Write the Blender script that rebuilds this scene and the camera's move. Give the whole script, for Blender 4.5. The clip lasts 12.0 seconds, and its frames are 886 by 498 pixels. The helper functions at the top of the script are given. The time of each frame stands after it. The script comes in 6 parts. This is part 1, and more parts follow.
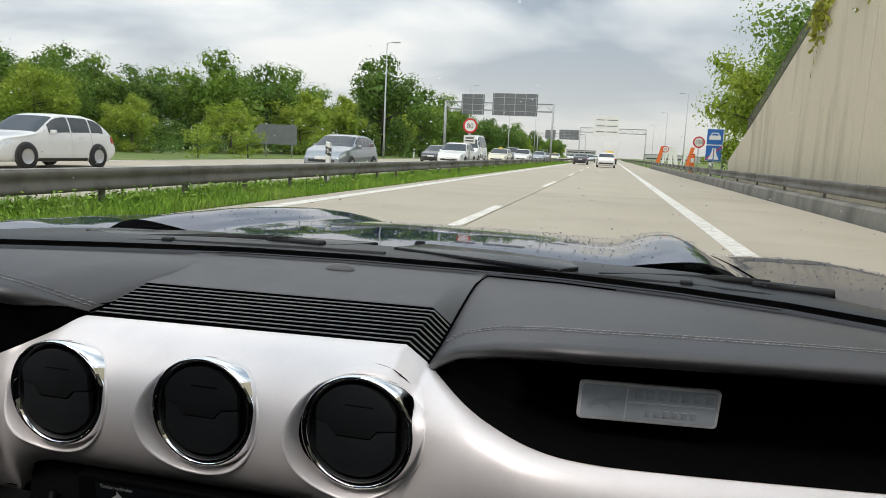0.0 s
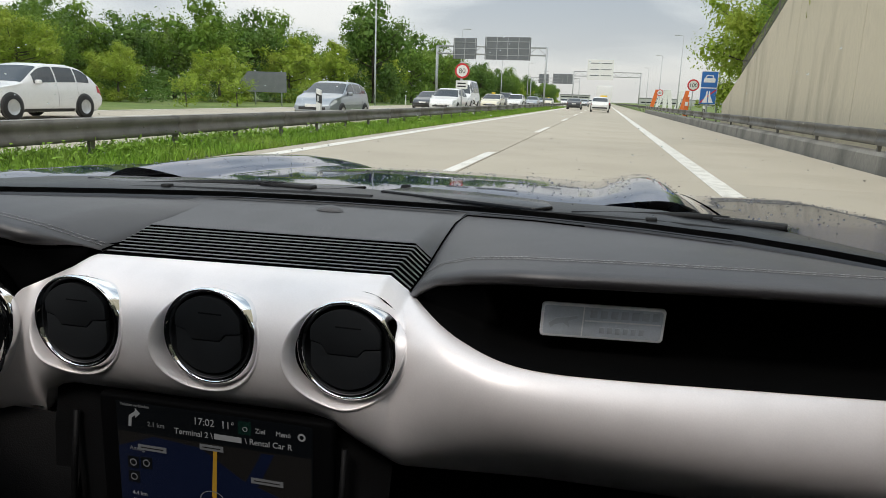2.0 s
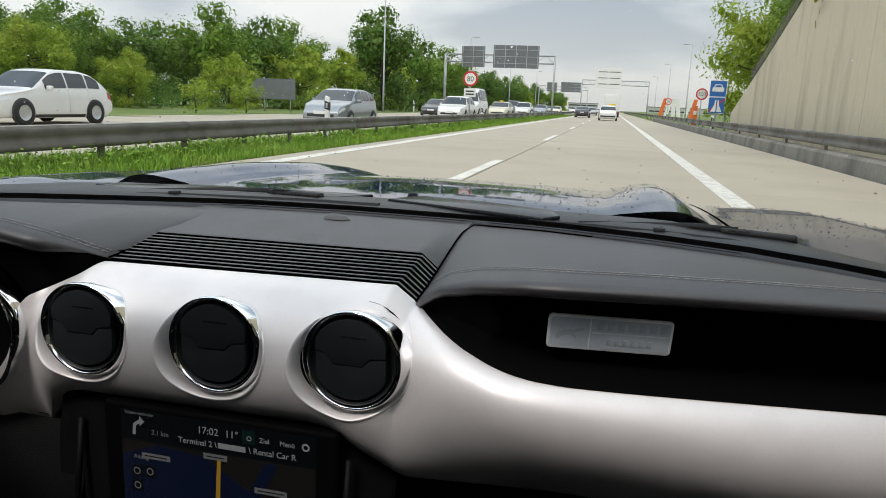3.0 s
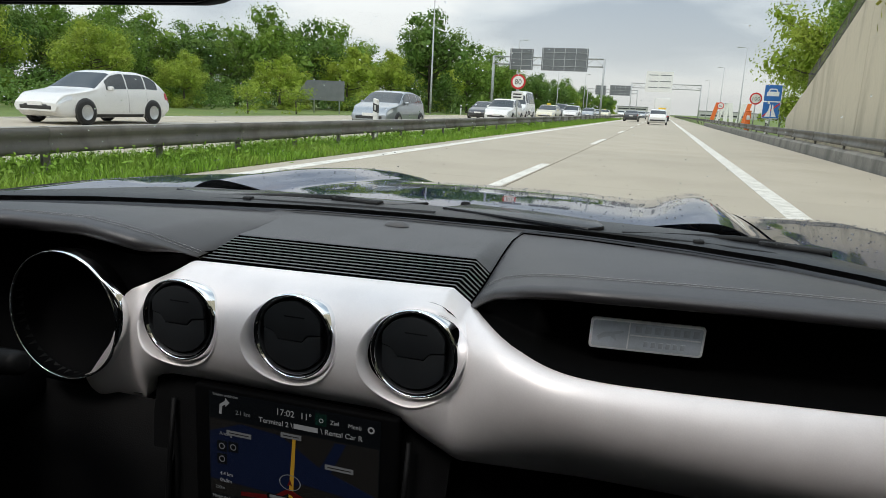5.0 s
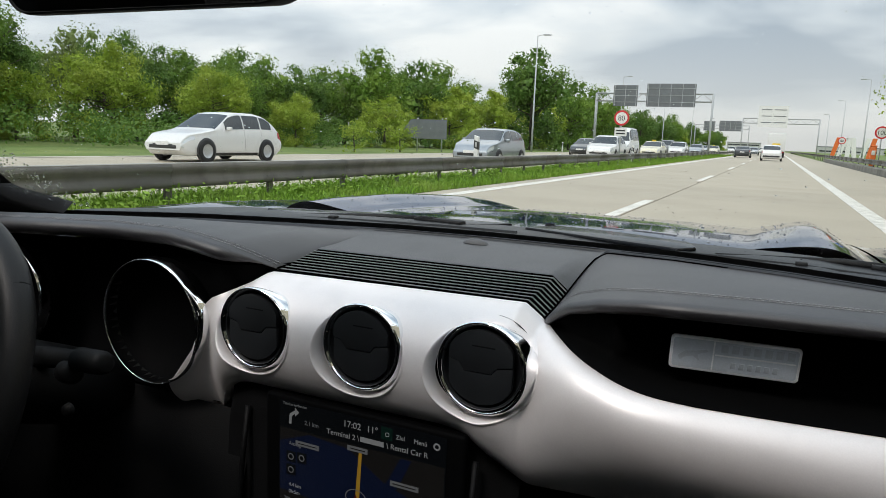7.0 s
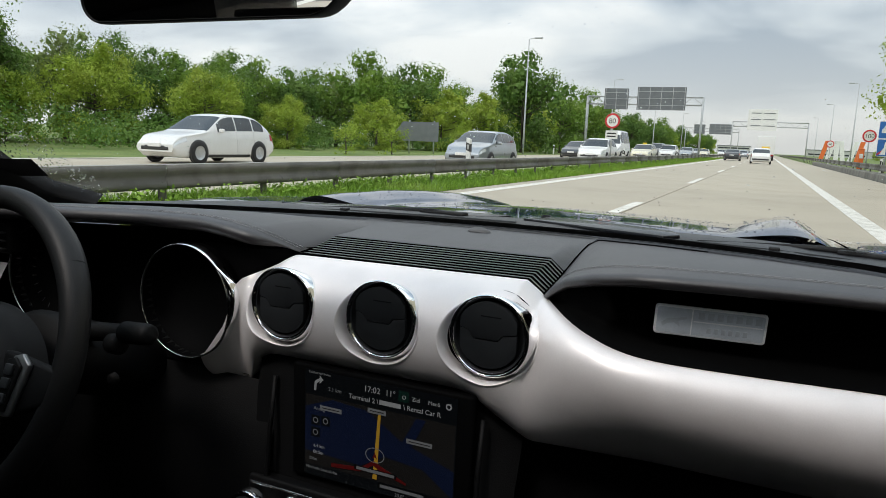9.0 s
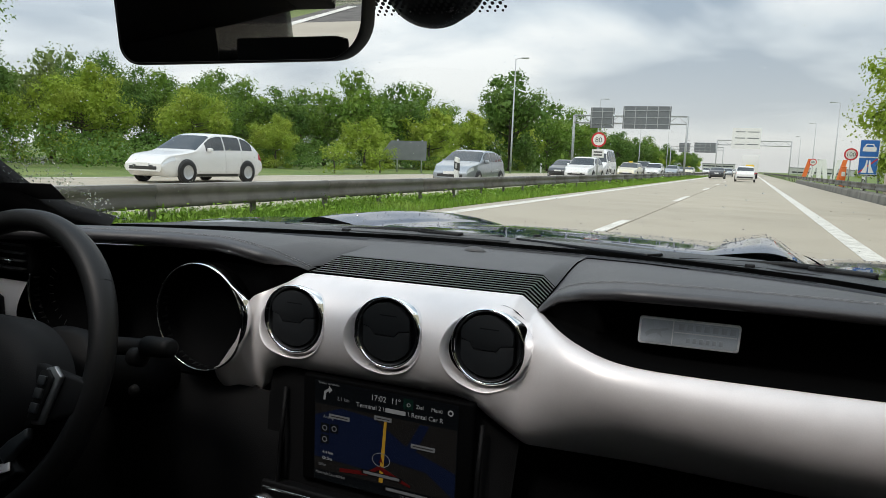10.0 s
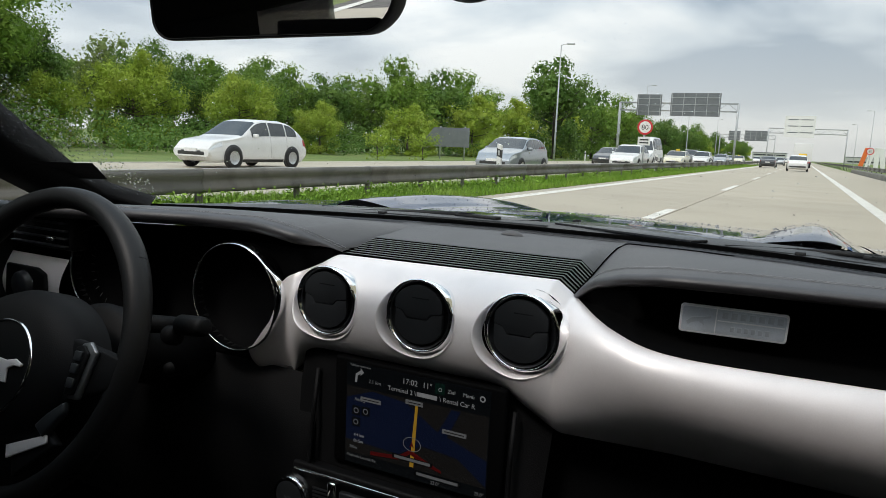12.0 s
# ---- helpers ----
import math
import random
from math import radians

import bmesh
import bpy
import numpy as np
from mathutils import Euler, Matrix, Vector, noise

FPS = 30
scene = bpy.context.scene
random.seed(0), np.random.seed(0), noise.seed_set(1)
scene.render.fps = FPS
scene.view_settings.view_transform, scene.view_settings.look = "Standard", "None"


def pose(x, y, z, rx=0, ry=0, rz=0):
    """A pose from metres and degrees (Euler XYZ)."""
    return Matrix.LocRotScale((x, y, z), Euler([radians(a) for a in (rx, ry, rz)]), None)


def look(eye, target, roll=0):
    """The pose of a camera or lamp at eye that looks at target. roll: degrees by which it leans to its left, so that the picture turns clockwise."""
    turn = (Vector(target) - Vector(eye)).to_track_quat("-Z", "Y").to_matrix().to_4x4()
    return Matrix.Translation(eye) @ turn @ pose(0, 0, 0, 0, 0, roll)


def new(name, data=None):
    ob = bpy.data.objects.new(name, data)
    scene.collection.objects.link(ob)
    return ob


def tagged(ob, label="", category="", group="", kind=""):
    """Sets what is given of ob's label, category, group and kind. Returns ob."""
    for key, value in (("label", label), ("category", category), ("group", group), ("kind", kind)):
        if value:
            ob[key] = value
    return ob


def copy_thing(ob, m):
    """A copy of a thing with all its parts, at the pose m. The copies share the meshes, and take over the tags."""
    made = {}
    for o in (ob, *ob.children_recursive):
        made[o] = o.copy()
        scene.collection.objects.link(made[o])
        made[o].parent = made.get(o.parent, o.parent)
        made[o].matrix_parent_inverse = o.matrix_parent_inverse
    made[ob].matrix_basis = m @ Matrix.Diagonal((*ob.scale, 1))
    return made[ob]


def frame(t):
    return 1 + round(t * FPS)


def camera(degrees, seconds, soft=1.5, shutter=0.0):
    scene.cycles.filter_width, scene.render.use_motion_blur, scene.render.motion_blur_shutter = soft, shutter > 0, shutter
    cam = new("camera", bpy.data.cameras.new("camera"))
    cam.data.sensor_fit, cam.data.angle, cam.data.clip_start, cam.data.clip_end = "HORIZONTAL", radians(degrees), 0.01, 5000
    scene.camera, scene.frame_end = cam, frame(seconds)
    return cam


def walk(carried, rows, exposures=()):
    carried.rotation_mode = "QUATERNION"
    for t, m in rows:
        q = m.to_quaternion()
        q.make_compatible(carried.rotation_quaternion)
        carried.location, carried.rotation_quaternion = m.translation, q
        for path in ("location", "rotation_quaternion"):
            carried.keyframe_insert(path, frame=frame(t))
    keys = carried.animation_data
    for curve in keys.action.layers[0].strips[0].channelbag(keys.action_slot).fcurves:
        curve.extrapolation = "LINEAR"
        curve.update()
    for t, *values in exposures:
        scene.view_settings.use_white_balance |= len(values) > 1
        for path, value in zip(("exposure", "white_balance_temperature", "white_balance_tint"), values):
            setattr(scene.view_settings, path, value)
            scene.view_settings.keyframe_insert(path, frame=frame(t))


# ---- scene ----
cam = camera(64.6, 12.0, soft=0.8)
PATH = [
    (0, (0.303, -0.477, 0.971), (-0.142, 1.453, 0.691), 2.7),
    (0.5, (0.34, -0.524, 1.0), (-0.022, 1.419, 0.693), 2.1),
    (1, (0.343, -0.539, 0.982), (-0.034, 1.379, 0.56), 2.0),
    (1.5, (0.327, -0.538, 0.973), (-0.057, 1.377, 0.542), 3.0),
    (2, (0.331, -0.536, 0.973), (-0.085, 1.373, 0.547), 2.1),
    (2.5, (0.331, -0.532, 0.974), (-0.11, 1.374, 0.559), 2.3),
    (4.5, (0.33, -0.566, 0.979), (-0.087, 1.349, 0.581), 2.7),
    (5, (0.337, -0.604, 0.994), (-0.222, 1.273, 0.588), 2.8),
    (5.5, (0.356, -0.61, 0.997), (-0.343, 1.226, 0.622), 1.6),
    (6, (0.356, -0.575, 0.98), (-0.364, 1.257, 0.628), 2.7),
    (6.5, (0.358, -0.572, 0.966), (-0.446, 1.228, 0.633), 2.4),
    (8.5, (0.367, -0.645, 0.971), (-0.487, 1.141, 0.687), 2.3),
    (9, (0.378, -0.669, 0.958), (-0.434, 1.132, 0.651), 2.4),
    (9.5, (0.383, -0.72, 0.965), (-0.485, 1.057, 0.672), 2.6),
    (10, (0.39, -0.734, 0.967), (-0.396, 1.087, 0.713), 2.3),
    (10.5, (0.392, -0.735, 0.958), (-0.395, 1.089, 0.721), 2.5),
    (11, (0.39, -0.705, 0.96), (-0.43, 1.097, 0.673), 2.8),
    (11.5, (0.389, -0.715, 0.962), (-0.504, 1.051, 0.676), 1.9),
    (12, (0.391, -0.714, 0.959), (-0.499, 1.053, 0.664), 2.6),
]
walk(cam, [(t, look(eye, aim, lean)) for t, eye, aim, lean in PATH], exposures=((0, 0.14, 6950, 15), (2.5, 0.14, 6900, 14.5), (4.5, 0.14, 6760, 13), (12, 0.14, 6780, 13)))

# ---- world, sun, exposure ----
GZ = -0.10   # road level; the car's own axes carry the scene


def build_world():
    w = bpy.data.worlds.new("overcast_sky")
    scene.world = w
    w.use_nodes = True
    nt = w.node_tree
    nt.nodes.clear()
    N, L = nt.nodes.new, nt.links.new
    tc = N("ShaderNodeTexCoord")
    sep = N("ShaderNodeSeparateXYZ")
    L(tc.outputs["Generated"], sep.inputs[0])

    def m(op, a, b=None, c=None):
        n = N("ShaderNodeMath")
        n.operation = op
        for i, v in enumerate((a, b, c)):
            if v is None:
                continue
            if isinstance(v, (int, float)):
                n.inputs[i].default_value = v
            else:
                L(v, n.inputs[i])
        return n.outputs[0]

    up = m("MAXIMUM", sep.outputs["Z"], 0.0)
    den = m("ADD", up, 0.16)
    com = N("ShaderNodeCombineXYZ")
    L(m("DIVIDE", sep.outputs["X"], den), com.inputs[0])
    L(m("DIVIDE", sep.outputs["Y"], den), com.inputs[1])
    big = N("ShaderNodeTexNoise")
    big.inputs["Scale"].default_value, big.inputs["Detail"].default_value = 0.85, 6
    big.inputs["Roughness"].default_value, big.inputs["Distortion"].default_value = 0.5, 0.35
    mp = N("ShaderNodeMapping")
    mp.inputs["Location"].default_value = (3.1, 0.4, 0)
    L(com.outputs[0], mp.inputs[0])
    L(mp.outputs[0], big.inputs["Vector"])
    ramp = N("ShaderNodeValToRGB")
    e = ramp.color_ramp.elements
    e[0].position, e[0].color = 0.39, (0.29, 0.375, 0.47, 1)
    e[1].position, e[1].color = 0.62, (0.85, 0.895, 0.915, 1)
    mid = e.new(0.5)
    mid.color = (0.56, 0.645, 0.715, 1)
    L(big.outputs["Fac"], ramp.inputs[0])
    # haze at the horizon
    hz = N("ShaderNodeMix")
    hz.data_type = "RGBA"
    L(m("POWER", m("SUBTRACT", 1.0, m("MINIMUM", m("MULTIPLY", up, 3.2), 1.0)), 2.0), hz.inputs["Factor"])
    L(ramp.outputs[0], hz.inputs["A"])
    hz.inputs["B"].default_value = (0.67, 0.70, 0.715, 1)
    # thin cloud is brighter towards the zenith
    zen = m("ADD", m("ADD", 1.0, m("MULTIPLY", m("POWER", up, 1.5), 1.5)), m("MULTIPLY", m("MAXIMUM", m("MULTIPLY", sep.outputs["X"], -1.0), 0.0), 0.30))
    bright = N("ShaderNodeVectorMath")
    bright.operation = "SCALE"
    L(hz.outputs["Result"], bright.inputs[0])
    L(zen, bright.inputs["Scale"])
    sky = N("ShaderNodeTexSky")
    sky.sky_type, sky.sun_disc = "NISHITA", False
    sky.sun_elevation, sky.sun_rotation = radians(48), radians(200)
    dim = N("ShaderNodeVectorMath")
    dim.operation = "SCALE"
    L(sky.outputs[0], dim.inputs[0])
    dim.inputs["Scale"].default_value = 0.08
    mix = N("ShaderNodeMix")
    mix.data_type = "RGBA"
    mix.inputs["Factor"].default_value = 0.88
    L(dim.outputs[0], mix.inputs["A"])
    L(bright.outputs[0], mix.inputs["B"])
    bg = N("ShaderNodeBackground")
    bg.inputs["Strength"].default_value = 1.0
    L(mix.outputs["Result"], bg.inputs["Color"])
    out = N("ShaderNodeOutputWorld")
    L(bg.outputs[0], out.inputs[0])


build_world()
sun_data = bpy.data.lights.new("sun", "SUN")
sun_data.energy, sun_data.angle, sun_data.color = 1.2, radians(14), (1.0, 0.96, 0.9)
sun = new("sun", sun_data)
sun.matrix_world = look((0, 0, 60), (14, 38, 0))


# ---- materials ----
def material(name, color, rough=0.6, metal=0.0, vary=0.15, scale=8.0, fine=90.0, bump=0.1, bump_scale=None,
             second=None, stretch=(1, 1, 1), coat=0.0, spec=0.5, island=0.0, objrand=0.0, low=0.45, high=0.65):
    """Principled paint with variation at two scales and fine relief."""
    mt = bpy.data.materials.new(name)
    mt.use_nodes = True
    nt = mt.node_tree
    N, L = nt.nodes.new, nt.links.new
    p = nt.nodes["Principled BSDF"]
    p.inputs["Roughness"].default_value, p.inputs["Metallic"].default_value = rough, metal
    p.inputs["Coat Weight"].default_value = coat
    p.inputs["Coat Roughness"].default_value = 0.06
    p.inputs["Specular IOR Level"].default_value = spec
    tc = N("ShaderNodeTexCoord")
    mp = N("ShaderNodeMapping")
    mp.inputs["Scale"].default_value = stretch
    L(tc.outputs["Object"], mp.inputs[0])
    n1 = N("ShaderNodeTexNoise")
    n1.inputs["Scale"].default_value, n1.inputs["Detail"].default_value = scale, 4
    n2 = N("ShaderNodeTexNoise")
    n2.inputs["Scale"].default_value, n2.inputs["Detail"].default_value = fine, 3
    for n in (n1, n2):
        L(mp.outputs[0], n.inputs["Vector"])
    r1 = N("ShaderNodeMapRange")
    r1.inputs["From Min"].default_value, r1.inputs["From Max"].default_value = low, high
    L(n1.outputs["Fac"], r1.inputs["Value"])
    sec = second or tuple(c * (1 - 2 * vary) for c in color)
    a = N("ShaderNodeMix")
    a.data_type = "RGBA"
    a.inputs["A"].default_value, a.inputs["B"].default_value = (*color, 1), (*sec, 1)
    L(r1.outputs[0], a.inputs["Factor"])
    b = N("ShaderNodeHueSaturation")
    r2 = N("ShaderNodeMapRange")
    r2.inputs["From Min"].default_value, r2.inputs["From Max"].default_value = 0.3, 0.7
    r2.inputs["To Min"].default_value, r2.inputs["To Max"].default_value = 1 - vary, 1 + vary
    L(n2.outputs["Fac"], r2.inputs["Value"])
    value = r2.outputs[0]
    if island or objrand:
        src = N("ShaderNodeNewGeometry").outputs["Random Per Island"] if island else N("ShaderNodeObjectInfo").outputs["Random"]
        amt = island or objrand
        r3 = N("ShaderNodeMapRange")
        r3.inputs["To Min"].default_value, r3.inputs["To Max"].default_value = 1 - amt, 1 + amt
        L(src, r3.inputs["Value"])
        mu = N("ShaderNodeMath")
        mu.operation = "MULTIPLY"
        L(value, mu.inputs[0]), L(r3.outputs[0], mu.inputs[1])
        value = mu.outputs[0]
    L(value, b.inputs["Value"])
    L(a.outputs["Result"], b.inputs["Color"])
    L(b.outputs[0], p.inputs["Base Color"])
    if bump:
        bp = N("ShaderNodeBump")
        bp.inputs["Strength"].default_value, bp.inputs["Distance"].default_value = bump, 0.002 if fine > 200 else 0.01
        nb = n2
        if bump_scale:
            nb = N("ShaderNodeTexNoise")
            nb.inputs["Scale"].default_value = bump_scale
            L(mp.outputs[0], nb.inputs["Vector"])
        L(nb.outputs["Fac"], bp.inputs["Height"])
        L(bp.outputs[0], p.inputs["Normal"])
    return mt


def glowing(name, color, strength):
    mt = bpy.data.materials.new(name)
    mt.use_nodes = True
    p = mt.node_tree.nodes["Principled BSDF"]
    p.inputs["Base Color"].default_value = (*[c * 0.3 for c in color], 1)
    p.inputs["Emission Color"].default_value, p.inputs["Emission Strength"].default_value = (*color, 1), strength
    p.inputs["Roughness"].default_value = 0.25
    return mt


def clear_glass(name, tint=(0.94, 0.965, 0.95)):
    mt = bpy.data.materials.new(name)
    mt.use_nodes = True
    nt = mt.node_tree
    nt.nodes.clear()
    N, L = nt.nodes.new, nt.links.new
    tr, gl, mix, fr, out = (N("ShaderNode" + k) for k in ("BsdfTransparent", "BsdfGlossy", "MixShader", "Fresnel", "OutputMaterial"))
    tr.inputs["Color"].default_value = (*tint, 1)
    gl.inputs["Roughness"].default_value = 0.02
    fr.inputs["IOR"].default_value = 1.22
    L(fr.outputs[0], mix.inputs[0]), L(tr.outputs[0], mix.inputs[1]), L(gl.outputs[0], mix.inputs[2]), L(mix.outputs[0], out.inputs[0])
    return mt


def water(name):
    mt = bpy.data.materials.new(name)
    mt.use_nodes = True
    nt = mt.node_tree
    nt.nodes.clear()
    glass, out = nt.nodes.new("ShaderNodeBsdfGlass"), nt.nodes.new("ShaderNodeOutputMaterial")
    glass.inputs["IOR"].default_value, glass.inputs["Roughness"].default_value = 1.33, 0.02
    nt.links.new(glass.outputs[0], out.inputs[0])
    return mt


M = {}
M["silver"] = material("satin_silver_trim", (0.89, 0.85, 0.84), 0.42, 0.30, 0.02, 30, 700, 0.02)
M["chrome"] = material("chrome", (0.90, 0.91, 0.92), 0.04, 1.0, 0.02, 20, 300, 0.0)
M["leather"] = material("charcoal_leather", (0.034, 0.032, 0.0345), 0.47, 0, 0.10, 25, 900, 0.16, 650, spec=0.8)
M["rimleather"] = material("black_rim_leather", (0.0060, 0.0059, 0.0062), 0.48, 0, 0.08, 25, 900, 0.15, 650, spec=0.32)
M["dashtop"] = material("grained_dash_plastic", (0.092, 0.094, 0.098), 0.6, 0, 0.06, 25, 1100, 0.25, 900)
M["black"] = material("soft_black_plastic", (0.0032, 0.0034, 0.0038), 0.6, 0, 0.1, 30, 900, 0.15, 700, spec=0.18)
# darker than the pad leather: shade of recess and defroster slot in the colour
M["recess"] = material("recess_shade_black", (0.0016, 0.0017, 0.0018), 0.8, 0, 0.1, 30, 900, 0.1, 700, spec=0.06)
M["vent"] = material("black_vent_plastic", (0.020, 0.0225, 0.025), 0.42, 0, 0.06, 30, 900, 0.08)
M["thread"] = material("grey_thread", (0.36, 0.355, 0.36), 0.8, 0, 0.15, 200, 900, 0.0)
M["darksatin"] = material("dark_satin_metal", (0.22, 0.225, 0.23), 0.34, 0.85, 0.04, 30, 700, 0.02)
# near-black without gloss: shade of slots and gaps put into the colour
M["void"] = material("gap_shade_black", (0.0012, 0.0012, 0.0013), 0.9, 0, 0.1, 30, 900, 0.0, spec=0.0)
M["slat"] = material("grey_slat_plastic", (0.16, 0.165, 0.17), 0.5, 0, 0.06, 25, 1100, 0.1, 900)
M["badge"] = material("brushed_aluminium", (0.90, 0.92, 0.94), 0.45, 0.0, 0.05, 40, 700, 0.05, stretch=(1, 1, 12))
M["badge_text"] = material("worn_badge_relief", (0.52, 0.57, 0.62), 0.4, 0.0, 0.05, 40, 700, 0.0)
M["badge_dark"] = material("engraved_aluminium", (0.62, 0.68, 0.74), 0.4, 0.0, 0.05, 40, 700, 0.0)
M["rubber"] = material("wiper_rubber", (0.004, 0.0042, 0.005), 0.6, 0, 0.15, 30, 400, 0.1, spec=0.3)
M["bodytrim"] = material("wet_black_trim", (0.005, 0.006, 0.008), 0.2, 0, 0.15, 25, 400, 0.04, spec=0.2)
M["cowl"] = material("cowl_plastic", (0.005, 0.0055, 0.0065), 0.42, 0, 0.15, 25, 400, 0.12)
M["bodypaint"] = material("dark_blue_metallic_paint", (0.009, 0.020, 0.070), 0.04, 0.1, 0.05, 15, 900, 0.0, coat=0.30, spec=0.12)
M["glass"] = clear_glass("windscreen_glass")
# dark tint is added to hold back daylight from the cabin
M["sideglass"] = clear_glass("dimming_side_glass", (0.42, 0.45, 0.44))
M["rearglass"] = clear_glass("rear_window_glass", (0.86, 0.90, 0.88))
M["drop"] = water("water_drop")
M["frit"] = material("black_frit", (0.006, 0.006, 0.006), 0.5, 0, 0.1, 30, 300, 0.0)
M["lining"] = material("dark_cabin_cloth", (0.007, 0.007, 0.0075), 0.9, 0, 0.12, 12, 500, 0.2, spec=0.15)
M["headliner"] = material("grey_headliner_cloth", (0.16, 0.155, 0.15), 0.95, 0, 0.08, 12, 500, 0.2)
M["screen"] = glowing("screen_backlight", (0.005, 0.0065, 0.008), 0.2)
M["map_land"] = glowing("screen_map_land", (0.026, 0.025, 0.024), 0.08)
M["map_blue"] = glowing("screen_map_blue", (0.010, 0.018, 0.055), 0.11)
M["map_road"] = glowing("screen_map_road", (0.62, 0.36, 0.04), 0.15)
M["map_red"] = glowing("screen_map_red", (0.20, 0.015, 0.015), 0.06)
M["scr_text"] = glowing("screen_text_glow", (0.55, 0.58, 0.60), 0.085)
M["scr_tag"] = glowing("screen_tag_glow", (0.30, 0.32, 0.335), 0.09)
M["scr_green"] = glowing("screen_green_glow", (0.012, 0.05, 0.038), 0.05)
M["mirror"] = material("mirror_silvering", (0.85, 0.87, 0.87), 0.01, 1.0, 0.0, 10, 20, 0.0)
M["tick"] = material("gauge_print", (0.13, 0.14, 0.14), 0.6, 0, 0.05, 30, 100, 0.0)
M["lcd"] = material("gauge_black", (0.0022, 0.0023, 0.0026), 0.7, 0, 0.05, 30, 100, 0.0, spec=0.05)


# ---- mesh helpers ----
def mesh_of(bm, name, smooth=True):
    me = bpy.data.meshes.new(name)
    bm.normal_update()
    bm.to_mesh(me)
    bm.free()
    if smooth:
        for p in me.polygons:
            p.use_smooth = True
    return me


def part(name, bm, mat, parent=None, label="", smooth=True):
    ob = new(name, mesh_of(bm, name, smooth) if isinstance(bm, bmesh.types.BMesh) else bm)
    if mat is not None and not ob.data.materials:
        ob.data.materials.append(mat)
    ob.parent = parent
    return tagged(ob, label)


def empty(name, label, category, group="", at=(0, 0, 0), kind=""):
    ob = new(name)
    ob.location = at
    ob.empty_display_size = 0.1
    return tagged(ob, label, category, group, kind)


def sharp(ob, angle=35):
    """Smooth shading that keeps edges steeper than angle."""
    me = ob.data
    bm = bmesh.new()
    bm.from_mesh(me)
    for e in bm.edges:
        if len(e.link_faces) == 2 and e.calc_face_angle(0) > radians(angle):
            e.smooth = False
    bm.to_mesh(me)
    bm.free()
    return ob


def loft(rows, close=False, bm=None, thick=0.0):
    """A sheet through rows of points; thick gives it a second skin below."""
    fresh = bm is None
    bm = bm or bmesh.new()
    vs = [[bm.verts.new(p) for p in r] for r in rows]
    for a, b in zip(vs, vs[1:]):
        n = len(a)
        for i in range(n if close else n - 1):
            j = (i + 1) % n
            try:
                bm.faces.new((a[i], a[j], b[j], b[i]))
            except ValueError:
                pass
    if fresh:
        bmesh.ops.remove_doubles(bm, verts=bm.verts, dist=1e-5)
        bmesh.ops.recalc_face_normals(bm, faces=bm.faces)
    if thick:
        bmesh.ops.solidify(bm, geom=bm.faces[:], thickness=thick)
    return bm


def lathe(profile, segs=48, m=Matrix(), bm=None):
    """Turns (radius, along) pairs about local z."""
    rows = []
    for r, h in profile:
        rows.append([m @ Vector((r * math.cos(2 * math.pi * k / segs), r * math.sin(2 * math.pi * k / segs), h)) for k in range(segs)])
    return loft(rows, True, bm)


def tube(points, radius, segs=8, bm=None, caps=True):
    bm = bm or bmesh.new()
    pts = [Vector(p) for p in points]
    rad = radius if isinstance(radius, (list, tuple)) else [radius] * len(pts)
    rows = []
    for i, p in enumerate(pts):
        d = (pts[min(i + 1, len(pts) - 1)] - pts[max(i - 1, 0)]).normalized()
        q = d.to_track_quat("Z", "Y")
        rows.append([p + q @ Vector((rad[i] * math.cos(2 * math.pi * k / segs), rad[i] * math.sin(2 * math.pi * k / segs), 0)) for k in range(segs)])
    vs = [[bm.verts.new(p) for p in r] for r in rows]
    for a, b in zip(vs, vs[1:]):
        for k in range(segs):
            bm.faces.new((a[k], a[(k + 1) % segs], b[(k + 1) % segs], b[k]))
    if caps:
        bm.faces.new(list(reversed(vs[0]))), bm.faces.new(vs[-1])
    return bm


def box(size, at=(0, 0, 0), bevel=0.0, m=None, bm=None, segs=2):
    own = bmesh.new()
    bmesh.ops.create_cube(own, size=1.0)
    bmesh.ops.scale(own, vec=size, verts=own.verts)
    if bevel:
        bmesh.ops.bevel(own, geom=own.edges[:], offset=bevel, segments=segs, profile=0.6, affect="EDGES")
    bmesh.ops.transform(own, matrix=(m or Matrix()) @ Matrix.Identity(4) if at == (0, 0, 0) else Matrix.Translation(at) @ (m or Matrix()), verts=own.verts)
    if bm is None:
        return own
    return join(bm, own)


def join(bm, other):
    me = bpy.data.meshes.new("tmp")
    other.to_mesh(me)
    other.free()
    bm.from_mesh(me)
    bpy.data.meshes.remove(me)
    return bm


def prism(outline, depth, m=Matrix(), bevel=0.0):
    """An outline in local xy, drawn out along local z from 0 to depth."""
    bm = bmesh.new()
    vs = [bm.verts.new((x, y, 0)) for x, y in outline]
    f = bm.faces.new(vs)
    r = bmesh.ops.extrude_face_region(bm, geom=[f])
    bmesh.ops.translate(bm, vec=(0, 0, depth), verts=[v for v in r["geom"] if isinstance(v, bmesh.types.BMVert)])
    bmesh.ops.recalc_face_normals(bm, faces=bm.faces)
    if bevel:
        bmesh.ops.bevel(bm, geom=bm.edges[:], offset=bevel, segments=2, profile=0.6, affect="EDGES")
    bmesh.ops.transform(bm, matrix=m, verts=bm.verts)
    return bm


